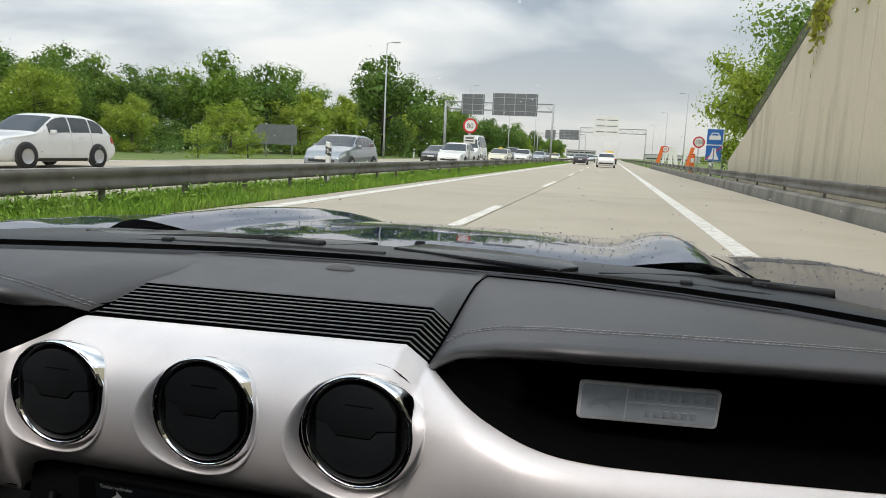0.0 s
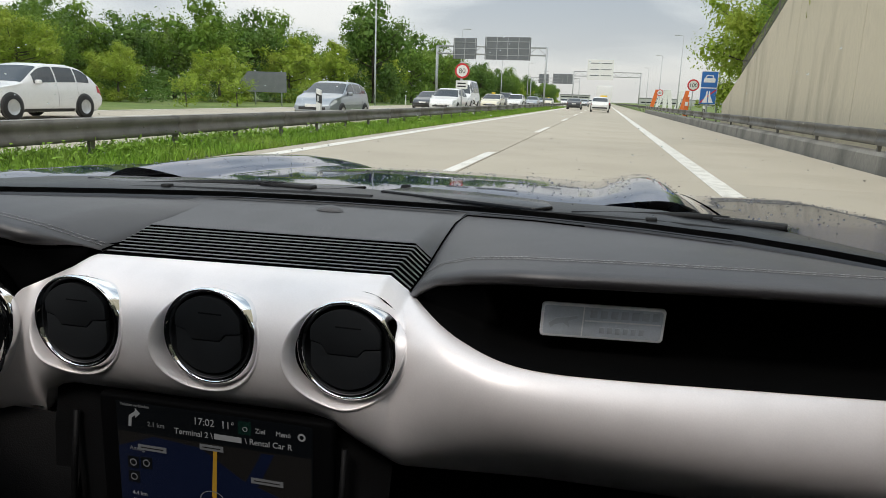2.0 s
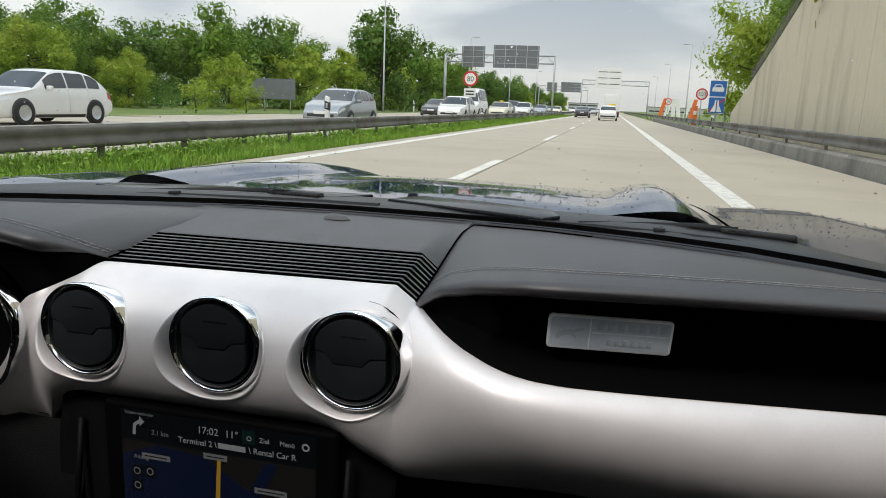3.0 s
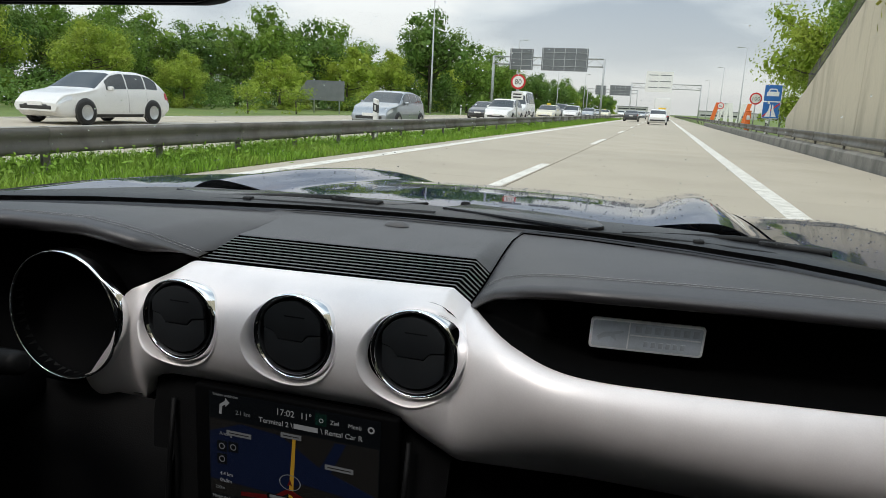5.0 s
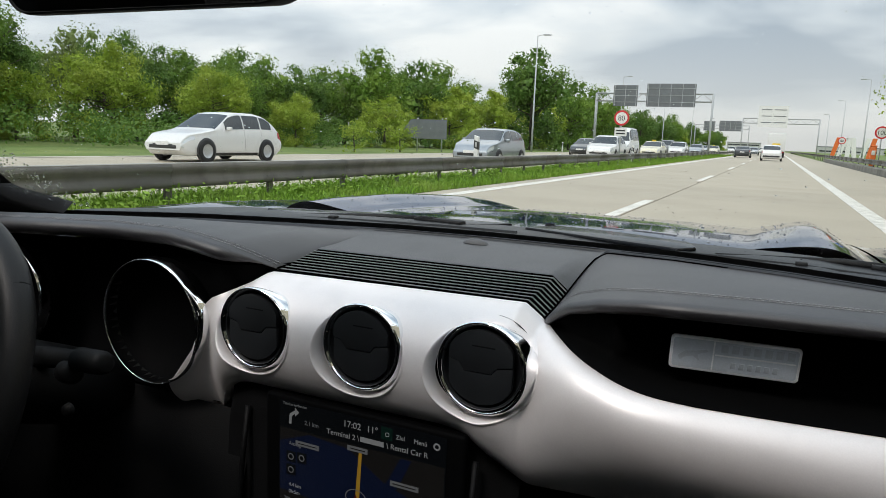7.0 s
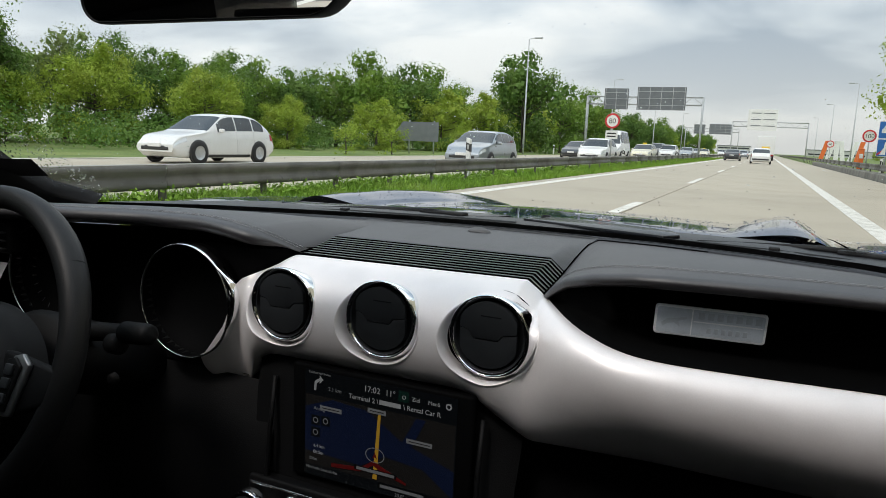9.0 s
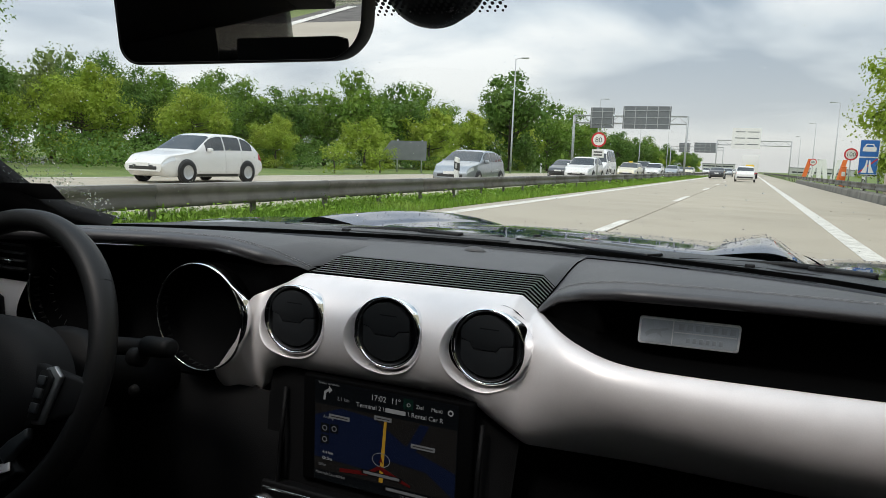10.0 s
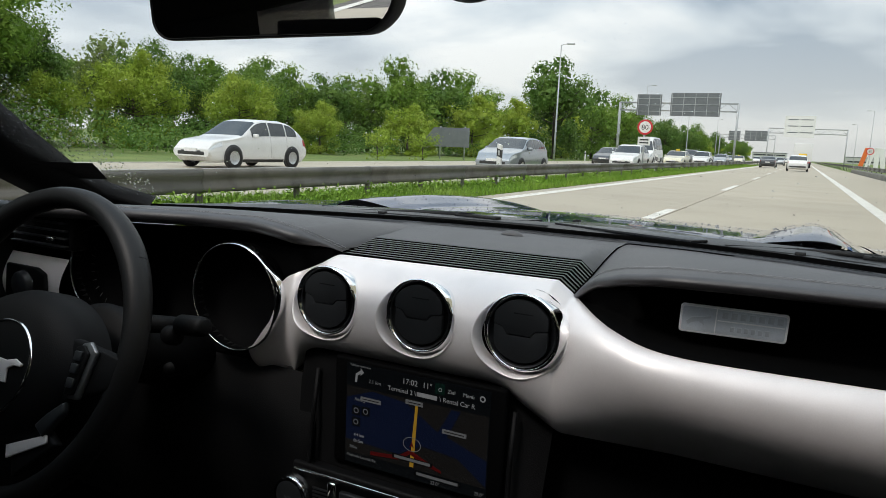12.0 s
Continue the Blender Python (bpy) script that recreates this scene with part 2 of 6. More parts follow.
def lerp_table(table, x):
    """Smooth values at x out of rows (x, a, b, ...)."""
    if x <= table[0][0]:
        return table[0][1:]
    for a, b in zip(table, table[1:]):
        if x <= b[0]:
            t = (x - a[0]) / (b[0] - a[0])
            return tuple(p + (q - p) * t for p, q in zip(a[1:], b[1:]))
    return table[-1][1:]


def lettering(name, text, size, m, mat, parent, align="LEFT"):
    cu = bpy.data.curves.new(name, "FONT")
    cu.body, cu.size, cu.align_x = text, size, align
    cu.extrude = 0.0002
    cu.materials.append(mat)
    ob = new(name, cu)
    ob.matrix_world = m
    ob.parent = parent
    return ob


FACE = Matrix.Rotation(radians(90), 4, "X")   # local xy upright, local z towards the seats


# ---- dashboard ----
GLASS_EDGE = [(-0.74, 0.02), (-0.6, 0.14), (-0.45, 0.235), (-0.3, 0.29), (-0.15, 0.335), (0, 0.352), (0.15, 0.352),
              (0.26, 0.345), (0.385, 0.315), (0.49, 0.275), (0.56, 0.23), (0.74, 0.08)]
TRIM_TOP = [(-0.312, 0.008, 0.650), (-0.298, 0.008, 0.654), (-0.263, 0.010, 0.671), (-0.234, 0.012, 0.711), (-0.220, 0.012, 0.744), (-0.2135, 0.013, 0.768),
            (-0.207, 0.016, 0.7755), (-0.187, 0.030, 0.7855), (-0.153, 0.065, 0.8052), (0.147, 0.080, 0.8062), (0.168, 0.082, 0.790),
            (0.19, 0.050, 0.785), (0.215, 0.022, 0.777), (0.25, 0.0, 0.765), (0.285, -0.006, 0.760), (0.36, 0.008, 0.756),
            (0.45, 0.026, 0.753), (0.60, 0.056, 0.748), (0.78, 0.095, 0.744)]
TRIM_LOW = [(-0.312, 0.018, 0.646), (-0.253, 0.050, 0.621), (-0.215, 0.044, 0.630), (-0.196, 0.024, 0.654), (-0.182, 0.011, 0.675), (-0.169, 0.008, 0.684),
            (-0.151, 0.011, 0.688), (0.0, 0.012, 0.6885), (0.091, 0.012, 0.6895), (0.113, 0.012, 0.686), (0.135, 0.014, 0.670), (0.172, 0.036, 0.637),
            (0.30, 0.056, 0.634), (0.366, 0.062, 0.631), (0.466, 0.068, 0.628), (0.60, 0.088, 0.622), (0.78, 0.120, 0.616)]
PAD_STITCH = [(0.168, 0.082, 0.793), (0.18, 0.068, 0.806), (0.20, 0.050, 0.820), (0.23, 0.032, 0.831), (0.27, 0.018, 0.838),
              (0.30, 0.014, 0.840), (0.36, 0.024, 0.840), (0.46, 0.044, 0.838), (0.60, 0.075, 0.833), (0.78, 0.115, 0.825)]
HOOD_STITCH = [(-0.78, -0.05, 0.835), (-0.60, -0.03, 0.841), (-0.464, -0.005, 0.845), (-0.373, 0.020, 0.846), (-0.28, 0.026, 0.846),
               (-0.235, 0.020, 0.843), (-0.195, 0.022, 0.836), (-0.17, 0.042, 0.822), (-0.153, 0.065, 0.808)]
BADGE_SWEEP = 0.175
VENT_X, VENT_Z = (-0.129, 0.004, 0.132), 0.7580


def spread(a, b, n):
    return [a + (b - a) * i / (n - 1) for i in range(n)]


def smooth(t):
    t = max(0.0, min(1.0, t))
    return t * t * (3 - 2 * t)


def pad_section(x, table, ramp):
    thick = 0.88 if x < 0 else 0.68
    ys, zs = lerp_table(table, x)
    yg = lerp_table(GLASS_EDGE, x)[0]
    pts = []
    for s in spread(0, 1, 9):
        y = yg + (ys - yg) * s
        z = 0.824 + (zs - 0.824) * smooth(s) + 0.006 * math.sin(math.pi * s) * (0.6 + 0.4 * ramp)
        pts.append((x, y, z))
    for dy, dz in ((-0.005, -0.0020), (-0.0085, -0.006), (-0.0090, -0.011), (-0.0065, -0.016), (0.000, -0.0205), (0.014, -0.0235), (0.036, -0.0245)):
        pts.append((x, ys + dy * ramp, zs + dz * thick * ramp))
    return pts


def leather_pad(name, table, x0, x1, tip, parent, label):
    n = 60
    rows = []
    for x in spread(x0, x1, n):
        ramp = smooth(abs(x - tip) / 0.05)
        rows.append(pad_section(x, table, max(ramp, 0.85 if tip > 0 else 0.02)))
    # rolled edge along the grille
    edge = [(tip, p[1], p[2] - 0.012) for p in rows[0 if x0 == tip else -1]]
    rows = [edge] + rows if x0 == tip else rows + [edge]
    pad = part(name, loft(rows), M["leather"], parent, label)
    seam = [Vector(p) + Vector((-0.0006 if tip > 0 else 0.0006, 0, 0.0008)) for p in rows[1 if x0 == tip else -2][2:10]]
    if tip > 0:
        turn = (0.172, 0.178, 0.192, 0.215, 0.26, 0.32)
        seam = [Vector(pad_section(x, table, 1)[0]).lerp(Vector(pad_section(x, table, 1)[1]), 0.5) + Vector((0, 0, 0.0006)) for x in reversed(turn)] + seam
    # thin dark tube stands in for the shaded gap beside the pad
    part("pad_seam", tube(seam, 0.0010, 6), M["void"], pad, "dark line drawn for the pad's edge gap")
    return pad


def pad_top(table, x, back):
    """Point on the pad's top, a distance behind its front edge."""
    ys, zs = lerp_table(table, x)
    yg = lerp_table(GLASS_EDGE, x)[0]
    s = 1 - back / (yg - ys)
    return Vector((x, ys + back, 0.824 + (zs - 0.824) * smooth(s) + 0.006 * math.sin(math.pi * s)))


def stitches(table, x0, x1, parent, offset):
    """Short raised threads in one row, joined: far too many to count."""
    bm = bmesh.new()
    x = x0
    while x < x1:
        a, b = pad_top(table, x, offset), pad_top(table, x + 0.0036, offset)
        up = Vector((0, 0, 0.0003))
        tube([a + up, (a + b) / 2 + up * 2.5, b + up], 0.00036, 4, bm)
        x += 0.0046
    bmesh.ops.recalc_face_normals(bm, faces=bm.faces)
    return tagged(part("stitching", bm, M["thread"], parent, "pale grey twin-row thread"), kind="stuff")


def eased(table, x, w):
    """The table's values at x, averaged over a window of half-width w."""
    got = [lerp_table(table, x + w * k / 6) for k in range(-6, 7)]
    return [sum(v) / 13 for v in zip(*got)]


def trim_edge(x):
    return eased(TRIM_TOP, x, 0.012 * smooth((x - 0.168) / 0.02) + 0.026 * smooth((x - 0.20) / 0.04))


def trim_point(x, s):
    """Section from the top edge over the rounded face to the tucked-under lower edge; s runs from 0 to 1."""
    yt, zt = trim_edge(x)
    yb, zb = eased(TRIM_LOW, x, 0.006 + 0.008 * smooth((x - 0.2) / 0.1))
    (yw, zw) = eased(TRIM_TOP, x, 0.005 + 0.06 * smooth((x - 0.145) / 0.08))
    k = smooth((x - 0.12) / 0.22)
    left = smooth((-0.145 - x) / 0.065)
    top, low = Vector((yt, zt)), Vector((yb, zb))
    p1 = Vector((yt - 0.068, zt + 0.010)).lerp(Vector((0.5 * (yt + yw) - 0.034, 0.5 * (zt + zw) - 0.022)), k)
    p2 = Vector((yb - 0.050, zb + 0.042)).lerp(Vector((yb - 0.082, zb + 0.054)), k)
    span = low - top
    swell = 1.0 - 0.55 * smooth((-0.180 - x) / 0.060)
    p1, p2 = p1.lerp(top + span * 0.33 + Vector((-0.020, 0.004)) * swell, left), p2.lerp(top + span * 0.67 + Vector((-0.024, -0.002)) * swell, left)
    u = 1 - s
    p = top * u ** 3 + p1 * 3 * u * u * s + p2 * 3 * u * s * s + low * s ** 3
    return Vector((x, p.x, p.y))


def trim_at(x, z):
    """Depth of the trim's face at height z."""
    lo, hi = 0.0, 1.0
    for _ in range(26):
        mid = (lo + hi) / 2
        if trim_point(x, mid).z > z:
            lo = mid
        else:
            hi = mid
    return trim_point(x, lo).y


HOLE_X, HOLE_Z, HOLE_DROP, HOLE_SIDE = 0.0528, 0.0458, 0.0070, 0.0028


def air_vent(parent, cx, cz, cy):
    m = Matrix.Translation((cx, cy, cz)) @ FACE @ Matrix.Diagonal((0.972, 0.972, 1, 1))
    skew = Matrix(((1, 0, -0.34, 0.0037), (0, 1, 0.24, -0.0026), (0, 0, 1, 0), (0, 0, 0, 1)))   # the bezel leans towards the driver
    cz -= HOLE_DROP
    cx -= HOLE_SIDE
    vent = part("air_vent", lathe([(0.0400, -0.0165), (0.0440, -0.016), (0.0450, -0.012), (0.0458, -0.005), (0.0464, 0.001), (0.0463, 0.0052), (0.0458, 0.0074), (0.0449, 0.0087), (0.0440, 0.0090), (0.0430, 0.0082), (0.0421, 0.0062), (0.0417, 0.0040)],
                                  72, m @ skew), M["chrome"], parent, "round chrome-ringed air vent")
    # the trim rolls in round the vent as a funnel
    steps = ((1.030, -0.0004), (1.010, -0.0012), (0.988, -0.0008), (0.970, 0.0012), (0.952, 0.0042), (0.932, 0.010), (0.912, 0.018), (0.900, 0.028))
    rows = []
    for k, dy in steps:
        row = []
        for i in range(96):
            a = 2 * math.pi * i / 96
            ux, uz = HOLE_X * math.cos(a), HOLE_Z * math.sin(a)
            deep = trim_at(cx + ux * max(k, 0.985), cz + uz * max(k, 0.985))
            row.append((cx + ux * k, (deep if k > 0.98 else min(deep, cy + 0.008)) + dy, cz + uz * k))
        rows.append(row)
    part("lip", loft(rows[:7], True), M["silver"], vent, "rounded satin silver lip")
    # the gap's darkness is painted on this ring, not left to its depth
    ring = rows[6:] + [[tuple(m @ Vector((0.0425 * math.cos(2 * math.pi * i / 96), 0.0425 * math.sin(2 * math.pi * i / 96), -0.034))) for i in range(96)]]
    part("gap_ring", loft(ring, True), M["void"], vent, "gap round the vent, shade painted black")
    at = m @ Matrix.Translation((0, 0, 0.0016))
    part("inner_ring", lathe([(0.0422, 0.0066), (0.0415, 0.0062), (0.0411, 0.005), (0.0406, -0.010)], 72, m), M["vent"], vent, "black inner ring")
    part("barrel", lathe([(0.0408, 0.004), (0.0400, 0.0030), (0.0396, -0.004), (0.0, -0.006)], 56, at), M["vent"], vent, "black barrel")
    # two flaps that meet in a notched line, their sides cut straight
    r, side = 0.0370, 0.0325
    cut = [(-side, 0.006), (-0.0225, 0.0035), (-0.0165, -0.0050), (0.0115, -0.0050), (0.0175, 0.0020), (side, 0.004)]

    def rim(a0, a1, k=26):
        return [(max(-side, min(side, r * math.cos(radians(a)))), r * math.sin(radians(a))) for a in spread(a0, a1, k)]
    up = rim(7.0, 170.0) + [(x, y + 0.0005) for x, y in cut[1:-1]]
    low = rim(-188.5, 5.2) + [(x, y - 0.0005) for x, y in reversed(cut[1:-1])]
    for nm, ol, lift in (("upper_flap", up, 0.0062), ("lower_flap", low, 0.0052)):
        sharp(part(nm, prism(ol, lift, at, 0.0008), M["vent"], vent))
    part("flap_grip", box((0.024, 0.0018, 0.0014), (0, 0, 0), 0.0005, at @ Matrix.Translation((0.003, 0.021, 0.0056))), M["black"], vent, "slim moulded grip")
    return vent


def build_dashboard():
    dash = empty("dashboard", "charcoal leather car dashboard with satin silver trim", "dashboard", at=(0, 0, 0))
    # silver trim from the gauge to the passenger door
    rows = []
    xs = spread(-0.270, -0.19, 26) + spread(-0.185, -0.155, 8) + [-0.153] + spread(-0.1505, 0.1445, 119) + [0.147] + spread(0.1495, 0.20, 26) + spread(0.204, 0.30, 16) + spread(0.32, 0.78, 24)
    for x in xs:
        rows.append([trim_point(x, s) for s in spread(0, 1, 52)] + [trim_point(x, 1) + Vector((0, 0.022, -0.004))])
    sheet_bm = loft(rows)
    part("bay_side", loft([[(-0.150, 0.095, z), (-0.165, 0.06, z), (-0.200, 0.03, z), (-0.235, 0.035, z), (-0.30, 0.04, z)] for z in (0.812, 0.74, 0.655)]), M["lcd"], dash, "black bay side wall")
    for cx in [x - HOLE_SIDE for x in VENT_X]:
        def off(p):
            return math.hypot((p.x - cx) / HOLE_X, (p.z - VENT_Z + HOLE_DROP) / HOLE_Z)
        gone = [f for f in sheet_bm.faces if f.calc_center_median().y < 0.06 and off(f.calc_center_median()) < 1.0]
        hole = {v for f in gone for v in f.verts}
        bmesh.ops.delete(sheet_bm, geom=gone, context="FACES")
        for v in [v for v in hole if v.is_valid]:
            d = off(v.co)
            v.co.x, v.co.z = cx + (v.co.x - cx) / d, VENT_Z - HOLE_DROP + (v.co.z - VENT_Z + HOLE_DROP) / d
            v.co.y = trim_at(v.co.x, v.co.z)
    part("silver_trim_panel", sheet_bm, M["silver"], dash, "wide satin silver trim panel")
    for cx in VENT_X:
        air_vent(dash, cx, VENT_Z, 0.0038 + 0.02 * cx)
    # leather pads with stitched brows
    pad = leather_pad("passenger_pad", PAD_STITCH, 0.168, 0.78, 0.168, dash, "charcoal leather passenger pad with twin stitching")
    stitches(PAD_STITCH, 0.171, 0.74, pad, 0.030), stitches(PAD_STITCH, 0.173, 0.74, pad, 0.0365)
    hood = leather_pad("instrument_hood", HOOD_STITCH, -0.78, -0.153, -0.153, dash, "charcoal leather instrument hood with twin stitching")
    stitches(HOOD_STITCH, -0.74, -0.158, hood, 0.010), stitches(HOOD_STITCH, -0.74, -0.158, hood, 0.0165)
    # grained centre cover up to the glass
    rows = []
    for x in spread(-0.20, 0.14, 15) + [0.147, 0.154, 0.161, 0.1675]:
        yg = lerp_table(GLASS_EDGE, x)[0] + 0.004
        f = 0.05 * x
        side = 0.021 * max(0.0, (x - 0.147) / 0.0205)
        row = [(x, 0.161 + f, 0.800 - side), (x, 0.161 + f, 0.8178 - side), (x, 0.164 + f, 0.8197 - side)]
        for y in spread(0.168, yg, 10):
            row.append((x, y + f * smooth((0.3 - y) / 0.13), 0.820 + 0.006 * smooth((y - 0.16) / 0.12) - side * (1 - smooth((y - 0.15) / 0.19))))
        rows.append(row)
    part("centre_cover", loft(rows), M["dashtop"], dash, "grey grained plastic cover")
    # grille: thin bars across a shallow tray painted with the slots' shade
    rows = []
    for x in spread(-0.165, 0.147, 12) + [0.169]:
        d = 0.0185 if x > 0.15 else 0.0
        rows.append([(x, y + 0.05 * x, 0.8060 + (y - 0.07) * 0.14 - d) for y in spread(0.066, 0.163, 3)])
    grille = part("speaker_grille", loft(rows), M["void"], dash, "slotted speaker grille, slot shade painted black")
    for k in range(9):
        y = 0.0785 + k * 0.0094
        z = 0.8066 + (y - 0.07) * 0.14
        rows = []
        for x, dz in ((-0.165, 0), (0.1478 + 0.0003 * k, 0), (0.1682, -0.0170)):
            w = y + 0.05 * x + (0.002 if dz else 0)
            rows.append([(x, w - 0.0009, z + dz - 0.0012), (x, w - 0.0007, z + dz), (x, w + 0.0007, z + dz + 0.0002), (x, w + 0.0009, z + dz - 0.0012)])
        part("slat", loft(rows, True), M["slat"], grille, smooth=False)
    part("light_sensor", lathe([(0.0001, 0.0075), (0.010, 0.0068), (0.016, 0.004), (0.0205, 0.001), (0.0225, -0.002)], 32,
                               Matrix.Translation((0.004, 0.287, 0.8282)) @ Matrix.Diagonal((0.8, 0.40, 0.72, 1))), M["dashtop"], dash, "small grey oval sensor cap")
    slot = bmesh.new()
    for x0, x1 in ((-0.17, 0.16), (0.19, 0.479)):
        loft([[(x, lerp_table(GLASS_EDGE, x)[0] - 0.020, 0.8295), (x, lerp_table(GLASS_EDGE, x)[0] - 0.014, 0.8295)] for x in spread(x0, x1, 14)], bm=slot)
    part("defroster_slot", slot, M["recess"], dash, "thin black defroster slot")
    # recess with badge, its shade put into the panel's black
    rows = []
    for x in spread(0.169, 0.36, 26) + spread(0.38, 0.78, 16):
        ys, zs = lerp_table(PAD_STITCH, x)
        yt, zt = trim_edge(x)
        k = smooth((x - 0.168) / 0.07)
        yb = 0.050 + BADGE_SWEEP * (x - 0.292)
        back = max(yb, yt + 0.004) if x > 0.25 else yt + 0.010 + 0.012 * k
        brow = 0.0165
        rows.append([(x, ys + 0.03 * k, zs - brow * k), (x, back, zs - brow * k - 0.002), (x, back + 0.018 * k, zt + 0.012 * k), (x, back + 0.010 * k, zt + 0.005 * k), (x, yt + 0.006, zt + 0.0035 * k), (x, yt - 0.001, zt + 0.001)])
    part("recess_panel", loft(rows), M["recess"], dash, "recessed panel with its shade painted black")
    badge_plate(dash)
    # lower dark parts
    rows = [[(x, lerp_table(TRIM_LOW, x)[0] + 0.022, lerp_table(TRIM_LOW, x)[1] - 0.004), (x, 0.06 + 0.1 * max(x, 0), 0.60), (x, 0.03 + 0.1 * max(x, 0), 0.50), (x, 0.06, 0.36)] for x in spread(0.15, 0.78, 12)]
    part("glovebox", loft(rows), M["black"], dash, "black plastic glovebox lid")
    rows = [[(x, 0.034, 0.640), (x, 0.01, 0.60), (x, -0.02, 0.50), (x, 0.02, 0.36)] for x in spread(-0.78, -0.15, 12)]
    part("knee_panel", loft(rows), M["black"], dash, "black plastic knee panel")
    # instrument cavity
    rows = [[(x, lerp_table(HOOD_STITCH, x)[0] + 0.03, lerp_table(HOOD_STITCH, x)[1] - 0.0235), (x, 0.07, 0.81), (x, 0.065, 0.70), (x, 0.036, 0.642)] for x in spread(-0.78, -0.158, 24)]
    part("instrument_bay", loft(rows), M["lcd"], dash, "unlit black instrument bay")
    for cx, tick_a in ((-0.291, (-60, 10)), (-0.560, (150, 240))):
        at = Matrix.Translation((cx, 0.001, 0.7375)) @ FACE @ Matrix.Diagonal((0.938, 0.938, 1, 1))
        g = part("gauge", lathe([(0.0822, -0.013), (0.0812, -0.004), (0.0802, 0.0), (0.0794, 0.0006), (0.0788, -0.0006), (0.0783, -0.018)], 64, at), M["chrome"], dash, "chrome-ringed round gauge")
        if cx > -0.4:
            lip = [[at @ Vector((q * math.cos(radians(a)), q * math.sin(radians(a)), dz)) for q, dz in ((0.0800, -0.001), (0.0805 + 0.004 * w, 0.001), (0.0805 + 0.0095 * w, -0.003), (0.0805 + 0.0100 * w, -0.012))]
                   for a, w in ((a, math.sin(math.pi * (a + 22) / 66)) for a in spread(-22, 44, 18))]
            part("chrome_lip", loft(lip), M["chrome"], g, "bright chrome lip beside the trim")
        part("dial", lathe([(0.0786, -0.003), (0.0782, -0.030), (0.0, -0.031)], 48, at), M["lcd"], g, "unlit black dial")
        for a in spread(*tick_a, 8):
            c, s = math.cos(radians(a)), math.sin(radians(a))
            part("tick", box((0.010, 0.0009, 0.0006), (0, 0, 0), 0, at @ Matrix.Translation((0.064 * c, 0.064 * s, -0.0295)) @ Matrix.Rotation(radians(a), 4, "Z")), M["tick"], g)
    # side vent and lamp switch at the driver's door
    part("side_trim", loft([[(x, -0.006 - 0.02 * math.sin(s * 2.4), 0.752 - 0.075 * s) for s in spread(0, 1, 8)] for x in spread(-0.78, -0.625, 8)]), M["silver"], dash, "satin silver side trim")
    sw = part("lamp_switch", prism([(-0.052, -0.03), (0.052, -0.026), (0.05, 0.022), (0.030, 0.03), (-0.045, 0.03)], 0.008, Matrix.Translation((-0.700, -0.026, 0.708)) @ FACE, 0.003), M["black"], dash, "black lamp switch panel")
    part("switch_dial", lathe([(0.0, 0.012), (0.018, 0.012), (0.021, 0.009), (0.0225, 0.0)], 32, Matrix.Translation((-0.700, -0.032, 0.708)) @ FACE), M["vent"], sw, "round rotary switch")
    part("switch_ring", lathe([(0.0225, 0.002), (0.0242, 0.003), (0.0255, 0.0)], 32, Matrix.Translation((-0.700, -0.032, 0.708)) @ FACE), M["chrome"], sw, "thin chrome ring")
    sv = part("side_vent", box((0.15, 0.03, 0.052), (-0.680, 0.0, 0.793), 0.006), M["black"], dash, "black side air vent")
    for k in range(4):
        part("louvre", box((0.135, 0.012, 0.0025), (-0.680, -0.017, 0.775 + k * 0.012), 0.0008), M["vent"], sv)
    part("louvre_slider", box((0.016, 0.008, 0.006), (-0.640, -0.026, 0.787), 0.002), M["chrome"], sv, "small chrome slider")
    centre_stack(dash)
    return dash


